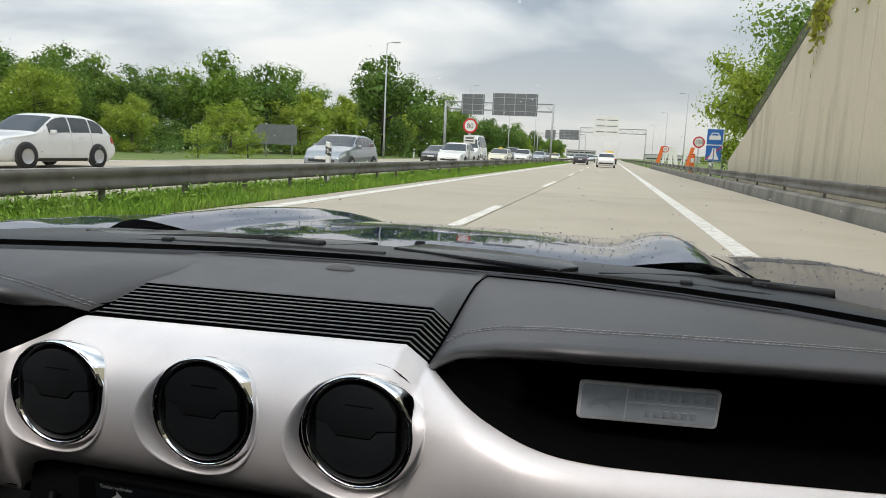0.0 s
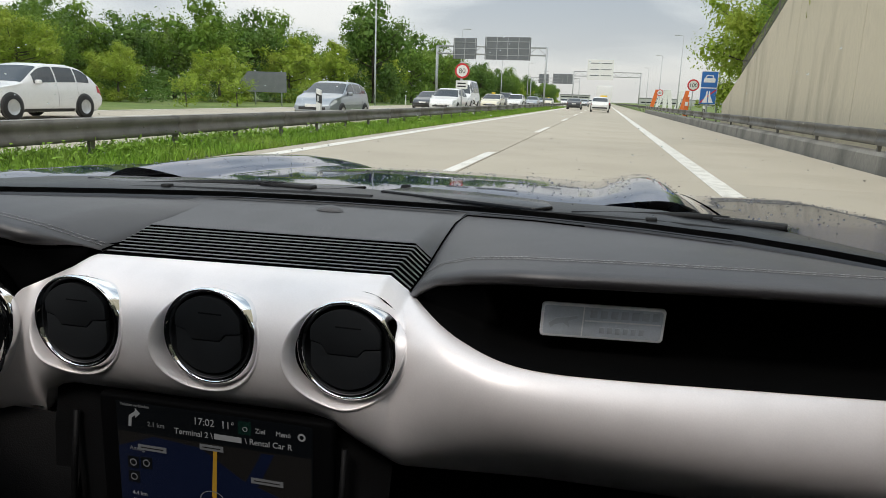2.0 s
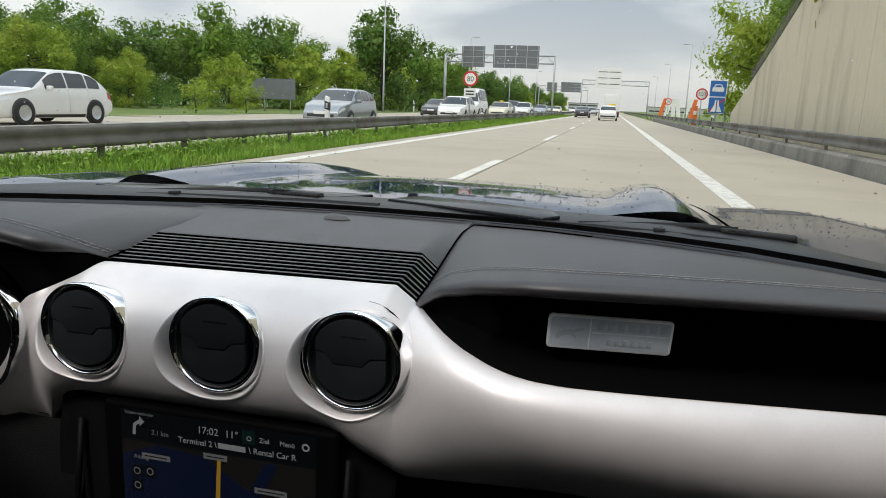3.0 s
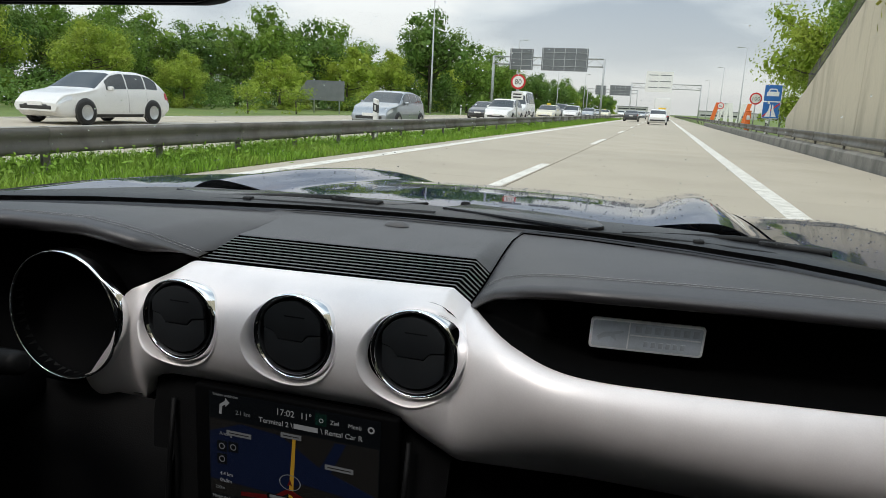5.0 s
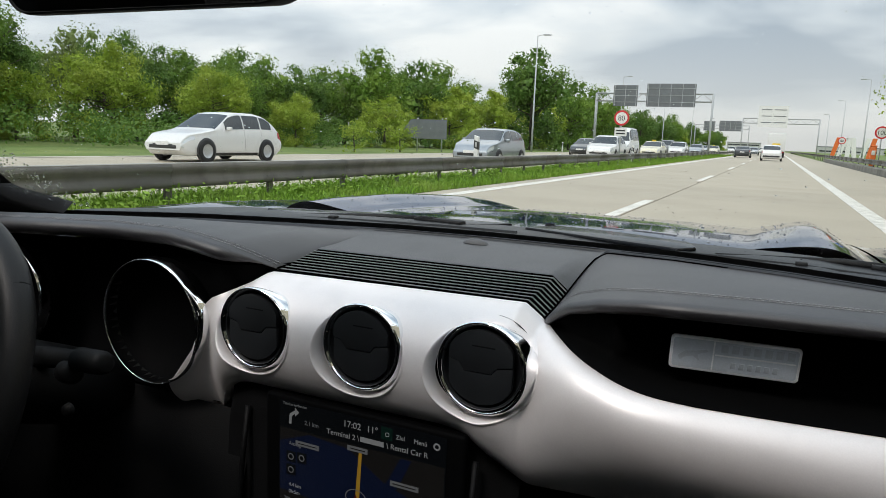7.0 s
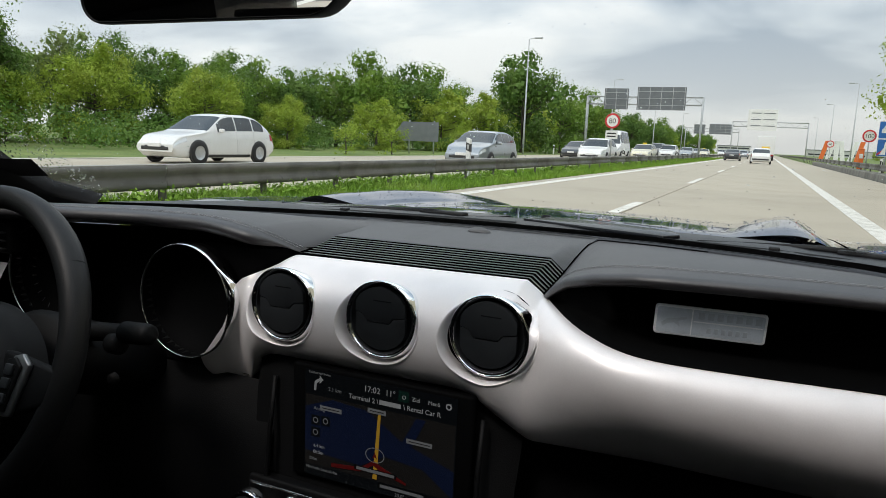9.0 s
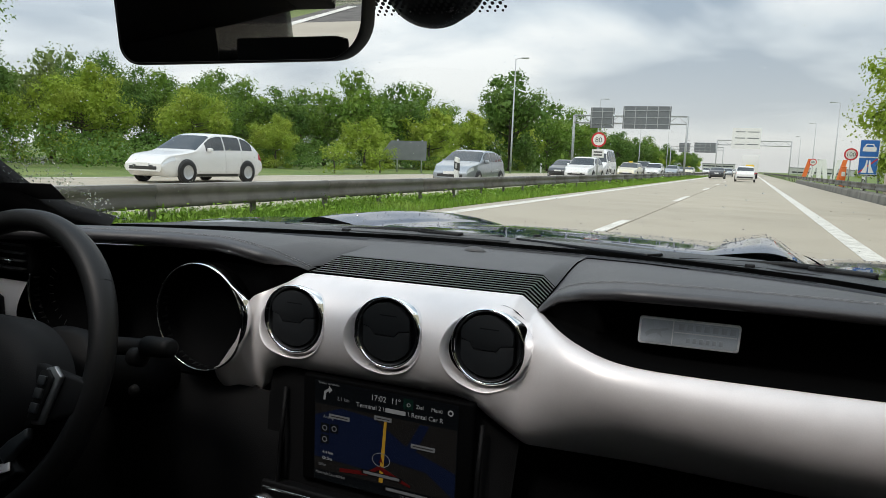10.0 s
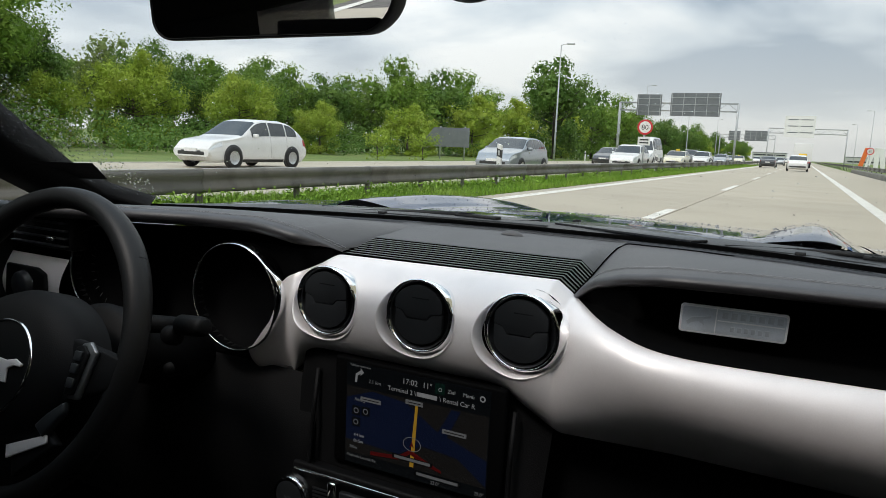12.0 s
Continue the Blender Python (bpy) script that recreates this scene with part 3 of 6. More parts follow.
def badge_plate(dash):
    rot = Matrix.Rotation(math.atan(BADGE_SWEEP), 4, "Z") @ Matrix.Rotation(radians(6), 4, "X")
    m = Matrix.Translation((0.344, 0.043, 0.7925)) @ rot @ Matrix.Rotation(radians(1.2), 4, "Y") @ FACE
    def plate(w, h, r):
        return [(sx * (w / 2 - r) + r * math.cos(radians(a0 + d)), sy * (h / 2 - r) + r * math.sin(radians(a0 + d))) for sx, sy, a0 in ((1, 1, 0), (-1, 1, 90), (-1, -1, 180), (1, -1, 270)) for d in spread(0, 90, 6)]
    badge = part("badge", prism(plate(0.103, 0.0305, 0.0035), 0.003, m @ Matrix.Translation((0, 0, -0.0015)), 0.0006), M["badge"], dash, "brushed aluminium dash badge")
    part("badge_field", prism(plate(0.0985, 0.026, 0.0025), 0.0006, m @ Matrix.Translation((0, 0, 0.0011))), M["badge_dark"], badge, "engraved field", smooth=False)
    part("divider", box((0.0012, 0.028, 0.001), (0, 0, 0), 0, m @ Matrix.Translation((-0.0165, 0, 0.0015))), M["badge"], badge, smooth=False)
    part("rule", box((0.063, 0.0012, 0.001), (0, 0, 0), 0, m @ Matrix.Translation((0.0165, 0.001, 0.0015))), M["badge"], badge, smooth=False)
    for k in range(7):
        part("raised_bar", box((0.0058, 0.007, 0.001), (0, 0, 0), 0.0003, m @ Matrix.Translation((-0.008 + k * 0.0086, 0.0075, 0.0017))), M["badge_text"], badge)
    for k in range(6):
        part("raised_bar", box((0.0042, 0.0055, 0.001), (0, 0, 0), 0.0003, m @ Matrix.Translation((0.0 + k * 0.0066, -0.0068, 0.0017))), M["badge_text"], badge)
    part("emblem", prism([(-0.012, -0.003), (-0.006, 0.002), (0.002, 0.003), (0.011, 0.005), (0.012, 0.003), (0.004, 0.0), (0.006, -0.006), (0.0, -0.002), (-0.007, -0.004), (-0.010, -0.007)],
                         0.0008, m @ Matrix.Translation((-0.033, 0, 0.0013))), M["badge_text"], badge, "plain raised emblem shape", smooth=False)
    return badge


def centre_stack(dash):
    # surround that carries the screen
    rows = [[(-0.178, 0.022, 0.684), (-0.10, 0.022, 0.696), (0.02, 0.022, 0.696), (0.105, 0.022, 0.696), (0.166, 0.040, 0.650)],
            [(-0.178, 0.012, 0.640), (-0.10, 0.004, 0.655), (0.02, 0.004, 0.655), (0.11, 0.006, 0.655), (0.166, 0.034, 0.630)],
            [(-0.178, 0.002, 0.50), (-0.10, 0.002, 0.50), (0.02, 0.002, 0.50), (0.11, 0.002, 0.50), (0.160, 0.010, 0.50)],
            [(-0.178, -0.05, 0.40), (-0.10, -0.05, 0.40), (0.02, -0.05, 0.40), (0.11, -0.05, 0.40), (0.172, -0.05, 0.40)]]
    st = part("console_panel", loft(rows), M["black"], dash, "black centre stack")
    for x in (-0.146, 0.130):
        part("side_rail", tube([(x, 0.006, 0.662), (x, -0.004, 0.60), (x * 1.02, -0.012, 0.50), (x * 1.02, -0.05, 0.42)], 0.003, 10), M["black"], st, "black side rail")
    # touch screen
    tilt = Matrix.Translation((0.004, -0.002, 0.617)) @ FACE
    scr = part("touch_screen", box((0.236, 0.142, 0.012), (0, 0, 0), 0.004, tilt @ Matrix.Translation((0.0, 0, -0.006))), M["lcd"], dash, "glossy touch screen with road map")
    part("display", box((0.198, 0.132, 0.0008), (0, 0, 0), 0, tilt @ Matrix.Translation((0, 0, 0.0006))), M["screen"], scr, "lit navigation display", smooth=False)

    def flat(name, outline, mat, lift, label=""):
        return part(name, prism(outline, 0.00025, tilt @ Matrix.Translation((0, 0, lift)), 0.0), mat, scr, label, smooth=False)
    flat("map_land", [(-0.098, -0.052), (0.098, -0.052), (0.098, 0.036), (-0.098, 0.036)], M["map_land"], 0.0011)
    flat("map_area", [(-0.098, -0.035), (-0.02, -0.038), (0.012, -0.02), (0.06, -0.024), (0.098, -0.050), (0.098, -0.018), (0.03, 0.004), (-0.012, 0.03), (-0.06, 0.034), (-0.098, 0.02)], M["map_blue"], 0.0014, "dark blue map area")
    flat("map_area", [(0.032, 0.000), (0.046, 0.0), (0.062, 0.034), (0.050, 0.034)], M["map_blue"], 0.0015)
    flat("map_road", [(-0.0035, -0.05), (0.002, -0.05), (0.0055, 0.034), (0.002, 0.034)], M["map_road"], 0.0017, "yellow route line")
    flat("map_road", [(-0.06, -0.044), (-0.02, -0.040), (-0.003, -0.028), (0.016, -0.036), (0.04, -0.045), (0.04, -0.048), (0.012, -0.041), (-0.003, -0.034), (-0.02, -0.045), (-0.06, -0.049)], M["map_red"], 0.0018, "red side road")
    flat("header_bar", [(-0.098, 0.036), (0.098, 0.036), (0.098, 0.066), (-0.098, 0.066)], M["screen"], 0.0012)
    ring = lathe([(0.0115, 0.0), (0.0121, 0.0003), (0.0127, 0.0)], 32, tilt @ Matrix.Translation((-0.001, -0.021, 0.0020)) @ Matrix.Diagonal((1, 0.72, 1, 1)))
    part("position_ring", ring, M["scr_tag"], scr)
    flat("position_arrow", [(-0.004, -0.025), (-0.001, -0.023), (0.002, -0.025), (-0.001, -0.017)], M["map_red"], 0.0021)
    for x, y, w in ((-0.062, 0.022, 0.030), (0.0, 0.032, 0.024), (0.055, 0.006, 0.032), (0.035, -0.056, 0.062), (0.0, -0.041, 0.056)):
        flat("name_tag", [(x - w / 2, y - 0.0028), (x + w / 2, y - 0.0028), (x + w / 2, y + 0.0028), (x - w / 2, y + 0.0028)], M["scr_tag"] if y > -0.03 else M["lcd"], 0.0019)
        if y <= -0.03:
            flat("text_bar", [(x - w / 2 + 0.003, y - 0.0018), (x + w / 2 - 0.003, y - 0.0018), (x + w / 2 - 0.003, y + 0.0018), (x - w / 2 + 0.003, y + 0.0018)], M["scr_tag"], 0.0022)
        else:
            flat("text_bar", [(x - w / 2 + 0.003, y - 0.0005), (x + w / 2 - 0.003, y - 0.0005), (x + w / 2 - 0.003, y + 0.0005), (x - w / 2 + 0.003, y + 0.0005)], M["map_land"], 0.0020)

    def word(text, x, y, size, mat=None):
        lettering("screen_text", text, size, tilt @ Matrix.Translation((x, y, 0.0018)), mat or M["scr_text"], scr)
    word("17:02", -0.018, 0.0535, 0.0098), word("11\u00b0", 0.010, 0.0535, 0.0098)
    word("O", 0.0315, 0.0535, 0.0065), word("Ziel", 0.044, 0.0535, 0.0065), word("Men\u00fc", 0.064, 0.0535, 0.0065)
    word("2.1 km", -0.066, 0.0445, 0.0066, M["scr_tag"])
    word("Terminal 2 \\", -0.038, 0.0415, 0.0080), word("\\ Rental Car R", 0.0335, 0.0415, 0.0080)
    flat("text_bar", [(0.003, 0.0415), (0.0305, 0.0415), (0.0305, 0.0468), (0.003, 0.0468)], M["scr_text"], 0.0018)
    word("Anzeig", -0.086, 0.018, 0.0058, M["scr_tag"]), word("4.4 km", -0.086, -0.029, 0.0058), word("0h:5m", -0.086, -0.037, 0.0058)
    word("Telefon verbinden", -0.094, 0.0622, 0.0042, M["scr_tag"]), word("200m", -0.092, -0.046, 0.0050, M["scr_tag"])
    word("Minimale Lautst\u00e4rke", -0.096, -0.0575, 0.0054, M["scr_tag"]), word("23.0\u00b0", 0.026, -0.0645, 0.0060, M["scr_tag"]), word("29.0\u00b0", 0.084, -0.0625, 0.0060, M["scr_tag"])
    flat("status_patch", [(0.027, 0.050), (0.040, 0.050), (0.040, 0.063), (0.027, 0.063)], M["scr_green"], 0.0014)
    flat("turn_arrow", [(-0.086, 0.042), (-0.083, 0.042), (-0.082, 0.051), (-0.078, 0.054), (-0.078, 0.051), (-0.073, 0.056), (-0.078, 0.061), (-0.078, 0.058), (-0.085, 0.053)], M["scr_text"], 0.0018, "white turn arrow")
    part("menu_icon", lathe([(0.0020, 0.0), (0.0030, 0.0003), (0.0038, 0.0)], 20, tilt @ Matrix.Translation((0.089, 0.0555, 0.0018))), M["scr_text"], scr)
    for x, y in ((-0.083, 0.005), (-0.069, 0.006), (-0.083, -0.010)):
        part("map_button", box((0.012, 0.012, 0.0005), (0, 0, 0), 0, tilt @ Matrix.Translation((x, y, 0.0018))), M["screen"], scr, smooth=False)
        part("button_icon", lathe([(0.0026, 0.0), (0.0034, 0.0003), (0.0038, 0.0)], 16, tilt @ Matrix.Translation((x, y, 0.0022))), M["scr_tag"], scr)
    # control row below
    row = part("audio_panel", box((0.34, 0.05, 0.085), (0.0, 0.004, 0.492), 0.004, Matrix.Rotation(radians(-8), 4, "X")), M["black"], dash, "black audio control row")
    part("chrome_strip", box((0.30, 0.004, 0.003), (-0.01, -0.024, 0.534), 0.001), M["chrome"], row, "thin chrome strip")
    for nm, prof, mt in (("knob_ring", [(0.026, 0.0), (0.026, 0.012), (0.0245, 0.014), (0.0205, 0.0145)], "chrome"), ("knob_face", [(0.0208, 0.0142), (0.018, 0.0155), (0.0, 0.0155)], "vent")):
        for x in (-0.160, 0.150):
            part(nm, lathe(prof, 40, Matrix.Translation((x, -0.020, 0.497)) @ FACE), M[mt], row)
    lettering("knob_text", "VOL", 0.006, Matrix.Translation((-0.160, -0.0365, 0.494)) @ FACE, M["tick"], row, "CENTER")
    for k in range(6):
        part("grille_bar", box((0.022, 0.002, 0.0022), (-0.120, -0.022, 0.512 - k * 0.005)), M["vent"], row, smooth=False)
    part("chrome_button", box((0.012, 0.010, 0.034), (-0.098, -0.024, 0.512), 0.003), M["chrome"], row, "upright chrome button")
    for k in range(4):
        part("push_button", box((0.044, 0.008, 0.024), (-0.064 + k * 0.047, -0.0245, 0.508), 0.002), M["vent"], row)


build_dashboard()


# ---- steering wheel and column ----
def build_wheel():
    wheel = empty("steering_wheel", "black leather steering wheel with satin spokes", "steering wheel", at=(-0.440, -0.198, 0.698))
    base = Matrix.Translation((0, 0, 0)) @ Matrix.Rotation(radians(-22), 4, "X") @ FACE
    rows = []
    for k in range(96):
        a = 2 * math.pi * k / 96
        c, s = math.cos(a), math.sin(a)
        fat = 0.0140 + 0.0018 * (abs(math.sin(2 * a)) ** 3)
        rows.append([base @ Vector(((0.185 + fat * math.cos(b)) * c, (0.185 + fat * math.cos(b)) * s, 1.12 * fat * math.sin(b))) for b in spread(0, 2 * math.pi * 15 / 16, 16)])
    rows.append(rows[0])
    rim = part("rim", loft(rows, True), M["rimleather"], wheel, "smooth black leather rim")
    for a in (38, -38, 142, 218):
        c, s = math.cos(radians(a)), math.sin(radians(a))
        part("rim_seam", lathe([(0.0152, -0.0012), (0.0162, 0.0), (0.0152, 0.0012)], 20, base @ Matrix.Translation((0.185 * c, 0.185 * s, 0)) @ Matrix.Rotation(radians(a), 4, "Z") @ Matrix.Rotation(radians(90), 4, "X")), M["black"], rim)
    mid = base @ Matrix.Translation((0.012, 0, 0))
    hubm = mid @ Matrix.Translation((0, -0.030, 0)) @ Matrix.Diagonal((1.08, 0.88, 1, 1))
    hub = part("airbag_cover", lathe([(0.108, -0.03), (0.106, 0.002), (0.098, 0.018), (0.080, 0.028), (0.052, 0.034), (0.0, 0.035)], 56, hubm), M["black"], wheel, "round black airbag cover")
    part("emblem_ring", lathe([(0.0530, 0.0325), (0.0540, 0.0350), (0.0552, 0.0350), (0.0560, 0.0310)], 56, mid @ Matrix.Translation((0.005, -0.033, 0))), M["chrome"], hub, "thin chrome emblem ring")
    part("emblem", prism([(-0.030, -0.006), (-0.022, 0.004), (-0.008, 0.008), (0.010, 0.007), (0.020, 0.010), (0.030, 0.007), (0.029, 0.004), (0.020, 0.004), (0.013, 0.0), (0.016, -0.012), (0.011, -0.012), (0.006, -0.003), (-0.010, -0.003), (-0.016, -0.014), (-0.020, -0.013), (-0.018, -0.004)],
                         0.003, mid @ Matrix.Translation((0.008, -0.033, 0.0345)) @ Matrix.Diagonal((1.4, 1.3, 1, 1)), 0.0008), M["silver"], hub, "plain chrome emblem shape")
    for sx in (1, -1):
        sp = part("spoke", prism([(0.093 * sx, -0.061), (0.173 * sx, -0.028), (0.176 * sx, 0.009), (0.093 * sx, 0.018)][::sx], 0.016, mid @ Matrix.Translation((0, 0, 0.0)), 0.005), M["black"], wheel, "black side spoke")
        part("button_bezel", prism([(0.120 * sx, -0.048), (0.136 * sx, -0.046), (0.144 * sx, 0.008), (0.130 * sx, 0.018), (0.118 * sx, 0.014)][::sx], 0.006, mid @ Matrix.Translation((0, 0, 0.016)), 0.002), M["darksatin"], sp, "dark satin button bezel")
        part("button_pad", prism([(0.119 * sx, -0.044), (0.133 * sx, -0.042), (0.139 * sx, 0.005), (0.128 * sx, 0.013), (0.118 * sx, 0.010)][::sx], 0.004, mid @ Matrix.Translation((-0.003 * sx, 0, 0.0215)), 0.0015), M["black"], sp)
        for y in (-0.030, -0.014, 0.0):
            part("push_button", box((0.011, 0.011, 0.004), (0, 0, 0), 0.0012, mid @ Matrix.Translation((0.124 * sx, y, 0.027))), M["vent"], sp)
        lowsp = part("lower_spoke", prism([(0.030 * sx, -0.085), (0.060 * sx, -0.070), (0.116 * sx, -0.100), (0.060 * sx, -0.150)][::sx], 0.012, mid @ Matrix.Translation((0, 0, 0.002)), 0.004), M["black"], wheel, "black lower spoke")
        part("spoke_inlay", prism([(0.040 * sx, -0.116), (0.100 * sx, -0.092), (0.104 * sx, -0.101), (0.046 * sx, -0.130)][::sx], 0.003, mid @ Matrix.Translation((0, 0, 0.0145)), 0.001), M["silver"], lowsp, "satin silver inlay")
        part("thumb_pad", prism([(0.078 * sx, -0.086), (0.092 * sx, -0.070), (0.114 * sx, -0.052), (0.118 * sx, -0.064), (0.096 * sx, -0.096)][::sx], 0.010, mid @ Matrix.Translation((0, 0, 0.010)), 0.003), M["vent"], lowsp, "black thumb pad")
    col = empty("steering_column", "black steering column shroud with stalk", "steering column", at=(-0.413, -0.08, 0.69))
    part("shroud", lathe([(0.052, -0.10), (0.060, 0.0), (0.062, 0.09), (0.05, 0.10), (0.0, 0.10)], 32, base @ Matrix.Translation((0, -0.02, -0.06)) @ Matrix.Diagonal((1.15, 0.8, 1, 1))), M["black"], col, "black column shroud")
    stalk = part("stalk", tube([(0.03, -0.015, 0.016), (0.082, -0.012, 0.023), (0.127, -0.014, 0.028), (0.142, -0.016, 0.030)], [0.013, 0.0115, 0.0105, 0.0105], 14), M["black"], col, "black wiper stalk")
    part("stalk_knob", tube([(0.130, -0.018, 0.031), (0.134, -0.019, 0.0315), (0.172, -0.024, 0.036), (0.178, -0.0248, 0.0367), (0.180, -0.025, 0.037)], [0.0105, 0.0130, 0.0125, 0.0112, 0.0075], 20), M["black"], stalk, "black stalk end knob")
    part("stalk_wheel", tube([(0.112, -0.022, 0.016), (0.115, -0.0224, 0.0164), (0.130, -0.025, 0.018), (0.133, -0.0254, 0.0184)], [0.009, 0.0125, 0.0125, 0.009], 12), M["black"], stalk, "ribbed adjuster wheel")
    part("key_cap", lathe([(0.008, 0.0), (0.007, 0.006), (0.0, 0.007)], 20, Matrix.Translation((0.105, -0.012, -0.032)) @ FACE), M["black"], col, "small dark knob")


build_wheel()


# ---- mirror, pillar, cabin shell, windscreen ----
def glass_point(x, s):
    yb = lerp_table(GLASS_EDGE, x)[0] + 0.012
    k = 1 - 0.14 * s
    return Vector((x * k, yb - 0.60 * s + 0.06 * s * s + 0.25 * x * x * s, 0.828 + 0.40 * s - 0.035 * s * s - 0.02 * x * x * s))


def build_cabin():
    mir = empty("rear_view_mirror", "black rear-view mirror on the windscreen", "mirror", at=(-0.050, -0.205, 1.0825))
    turn = Matrix.Rotation(radians(8), 4, "Z") @ Matrix.Rotation(radians(8), 4, "X") @ FACE
    outline = []
    for px, py, r, a0 in ((0.0915, -0.0017, 0.034, 270), (0.113, 0.026, 0.014, 0), (-0.115, 0.026, 0.014, 90), (-0.110, -0.018, 0.0185, 180)):
        outline += [(px + r * math.cos(radians(a0 + d)), py + r * math.sin(radians(a0 + d)) * 1.05) for d in spread(0, 90, 9)]
    # the lower edge sweeps up towards the passenger
    outline = [(x, y + 0.007 * max(0.0, (x + 0.02) / 0.145) ** 2 * (y < 0)) for x, y in outline]
    rows = []
    for k, dz in ((0.80, -0.030), (0.93, -0.026), (0.985, -0.018), (1.0, -0.008), (0.995, 0.002), (0.975, 0.0065), (0.945, 0.008), (0.93, 0.0055)):
        rows.append([turn @ Vector((x * (1 - (1 - k) * 0.35), y * k, dz)) for x, y in outline])
    part("housing", loft(rows, True), M["black"], mir, "black mirror housing")
    part("housing_back", prism([(x * 0.93, y * 0.80) for x, y in outline], 0.002, turn @ Matrix.Translation((0, 0, -0.0305))), M["black"], mir)
    part("mirror_glass", prism([(x * 0.976, y * 0.932) for x, y in outline], 0.0012, turn @ Matrix.Translation((0, 0, 0.0052)), 0.0), M["mirror"], mir, "clear mirror glass", smooth=False)
    part("stem", tube([(0.02, 0.02, 0.02), (0.035, 0.07, 0.045), (0.045, 0.13, 0.055)], [0.012, 0.011, 0.016], 14), M["black"], mir, "black mirror stem")
    sen = empty("sensor_housing", "black domed sensor housing behind the windscreen", "sensor", at=(0.072, -0.055, 1.140))
    part("dome", lathe([(0.0, 0.022), (0.02, 0.021), (0.038, 0.015), (0.050, 0.004), (0.053, -0.02)], 40, Matrix.Rotation(radians(120), 4, "X") @ Matrix.Diagonal((1, 0.8, 1, 1))), M["black"], sen, "glossy black dome")
    # A-pillars; the driver's one shows
    for sx in (-1, 1):
        inner = [(0.585, 0.115, 0.834), (0.625, 0.058, 0.856), (0.655, 0.005, 0.892), (0.678, -0.06, 0.953), (0.682, -0.15, 1.03), (0.66, -0.30, 1.13), (0.60, -0.42, 1.195)]
        rows = []
        for x, y, z in inner:
            rows.append([(sx * x, y, z), (sx * (x + 0.022), y - 0.028, z + 0.004), (sx * (x + 0.055), y - 0.052, z + 0.002), (sx * (x + 0.11), y - 0.055, z - 0.006), (sx * (x + 0.12), y + 0.03, z - 0.005), (sx * (x + 0.03), y + 0.04, z + 0.012)])
        pl = part("door_pillar", loft(rows, True), M["lining"])
        tagged(pl, "dark grey fabric-covered windscreen pillar", "pillar")
        part("tweeter", lathe([(0.0, 0.004), (0.020, 0.004), (0.026, 0.0)], 28, Matrix.Translation((sx * 0.735, -0.085, 0.915)) @ Matrix.Rotation(radians(sx * 25), 4, "Z") @ FACE), M["frit"], pl, "round black tweeter grille")
    # glass
    rows = [[glass_point(x, s) for x in spread(-0.70, 0.70, 29)] for s in spread(0, 1, 12)]
    pane = loft(rows)
    if sum(f.normal.z for f in pane.faces) > 0:
        bmesh.ops.reverse_faces(pane, faces=pane.faces[:])
    glass = part("windscreen", pane, M["glass"])
    glass.visible_shadow = False
    tagged(glass, "clear raked windscreen with rain drops", "windscreen")
    rows = [[glass_point(x, s) + Vector((0, -0.004, -0.004)) for x in spread(-0.055, 0.175, 16)] for s in (0.81, 0.88, 1.0)]
    part("frit_band", loft(rows), M["frit"], glass, "black printed band")
    part("foot_band", loft([[glass_point(x, s) + Vector((0, -0.003, -0.001)) for x in spread(-0.70, 0.70, 41)] for s in (0.0, 0.022)]), M["frit"], glass, "black printed foot band")
    dots = bmesh.new()
    for i in range(26):
        for j in range(5):
            p = glass_point(-0.052 + i * 0.009 + (j % 2) * 0.0045, 0.775 + j * 0.008)
            lathe([(0.0, 0.0), (0.0026 - 0.0003 * (4 - j), 0.0)], 8, Matrix.Translation(p + Vector((0, -0.003, -0.003))) @ Matrix.Rotation(radians(125), 4, "X"), dots)
    tagged(part("frit_dots", dots, M["frit"], glass), kind="stuff")
    part("sticker", loft([[glass_point(x, s) + Vector((0, -0.003, -0.002)) for x in spread(-0.700 + 0.02 * s, -0.630 + 0.02 * s, 5)] for s in spread(0.135, 0.205, 4)]), M["frit"], glass, "small black sticker")
    # rain drops on the outside
    rng = random.Random(7)
    bm = bmesh.new()
    for _ in range(1100):
        x, s = rng.uniform(-0.69, 0.69), rng.uniform(0.02, 0.98)
        if x < -0.45:
            s *= 0.55
        p = glass_point(x, s)
        n = (glass_point(x + 0.01, s) - p).cross(glass_point(x, s + 0.01) - p).normalized()
        r = rng.choice((0.0004, 0.0005, 0.0006, 0.0008, 0.0011))
        q = n.to_track_quat("Z", "Y").to_matrix().to_4x4()
        lathe([(r, 0.0004), (r * 0.75, 0.0004 + r * 0.5), (0.0, 0.0004 + r * 0.7)], 7, Matrix.Translation(p) @ q, bm)
    for _ in range(1500):
        s = rng.uniform(0.03, 0.6)
        x = -0.70 + (0.135 - 0.12 * s) * rng.random()
        p = glass_point(x, s)
        r = rng.choice((0.0007, 0.0010, 0.0014, 0.0018))
        lathe([(r, 0.0006), (r * 0.7, 0.0006 + r * 0.6), (0.0, 0.0006 + r * 0.8)], 6, Matrix.Translation(p) @ Matrix.Rotation(radians(-55), 4, "X"), bm)
    bmesh.ops.recalc_face_normals(bm, faces=bm.faces)
    dr = tagged(part("rain_wetting", bm, M["drop"], glass, "small rain drops"), kind="stuff")
    dr.visible_shadow = False
    # shell round and behind the seats
    shell = empty("car_cabin", "dark car cabin shell with grey headliner", "car body", at=(0, -1.0, 0.3))

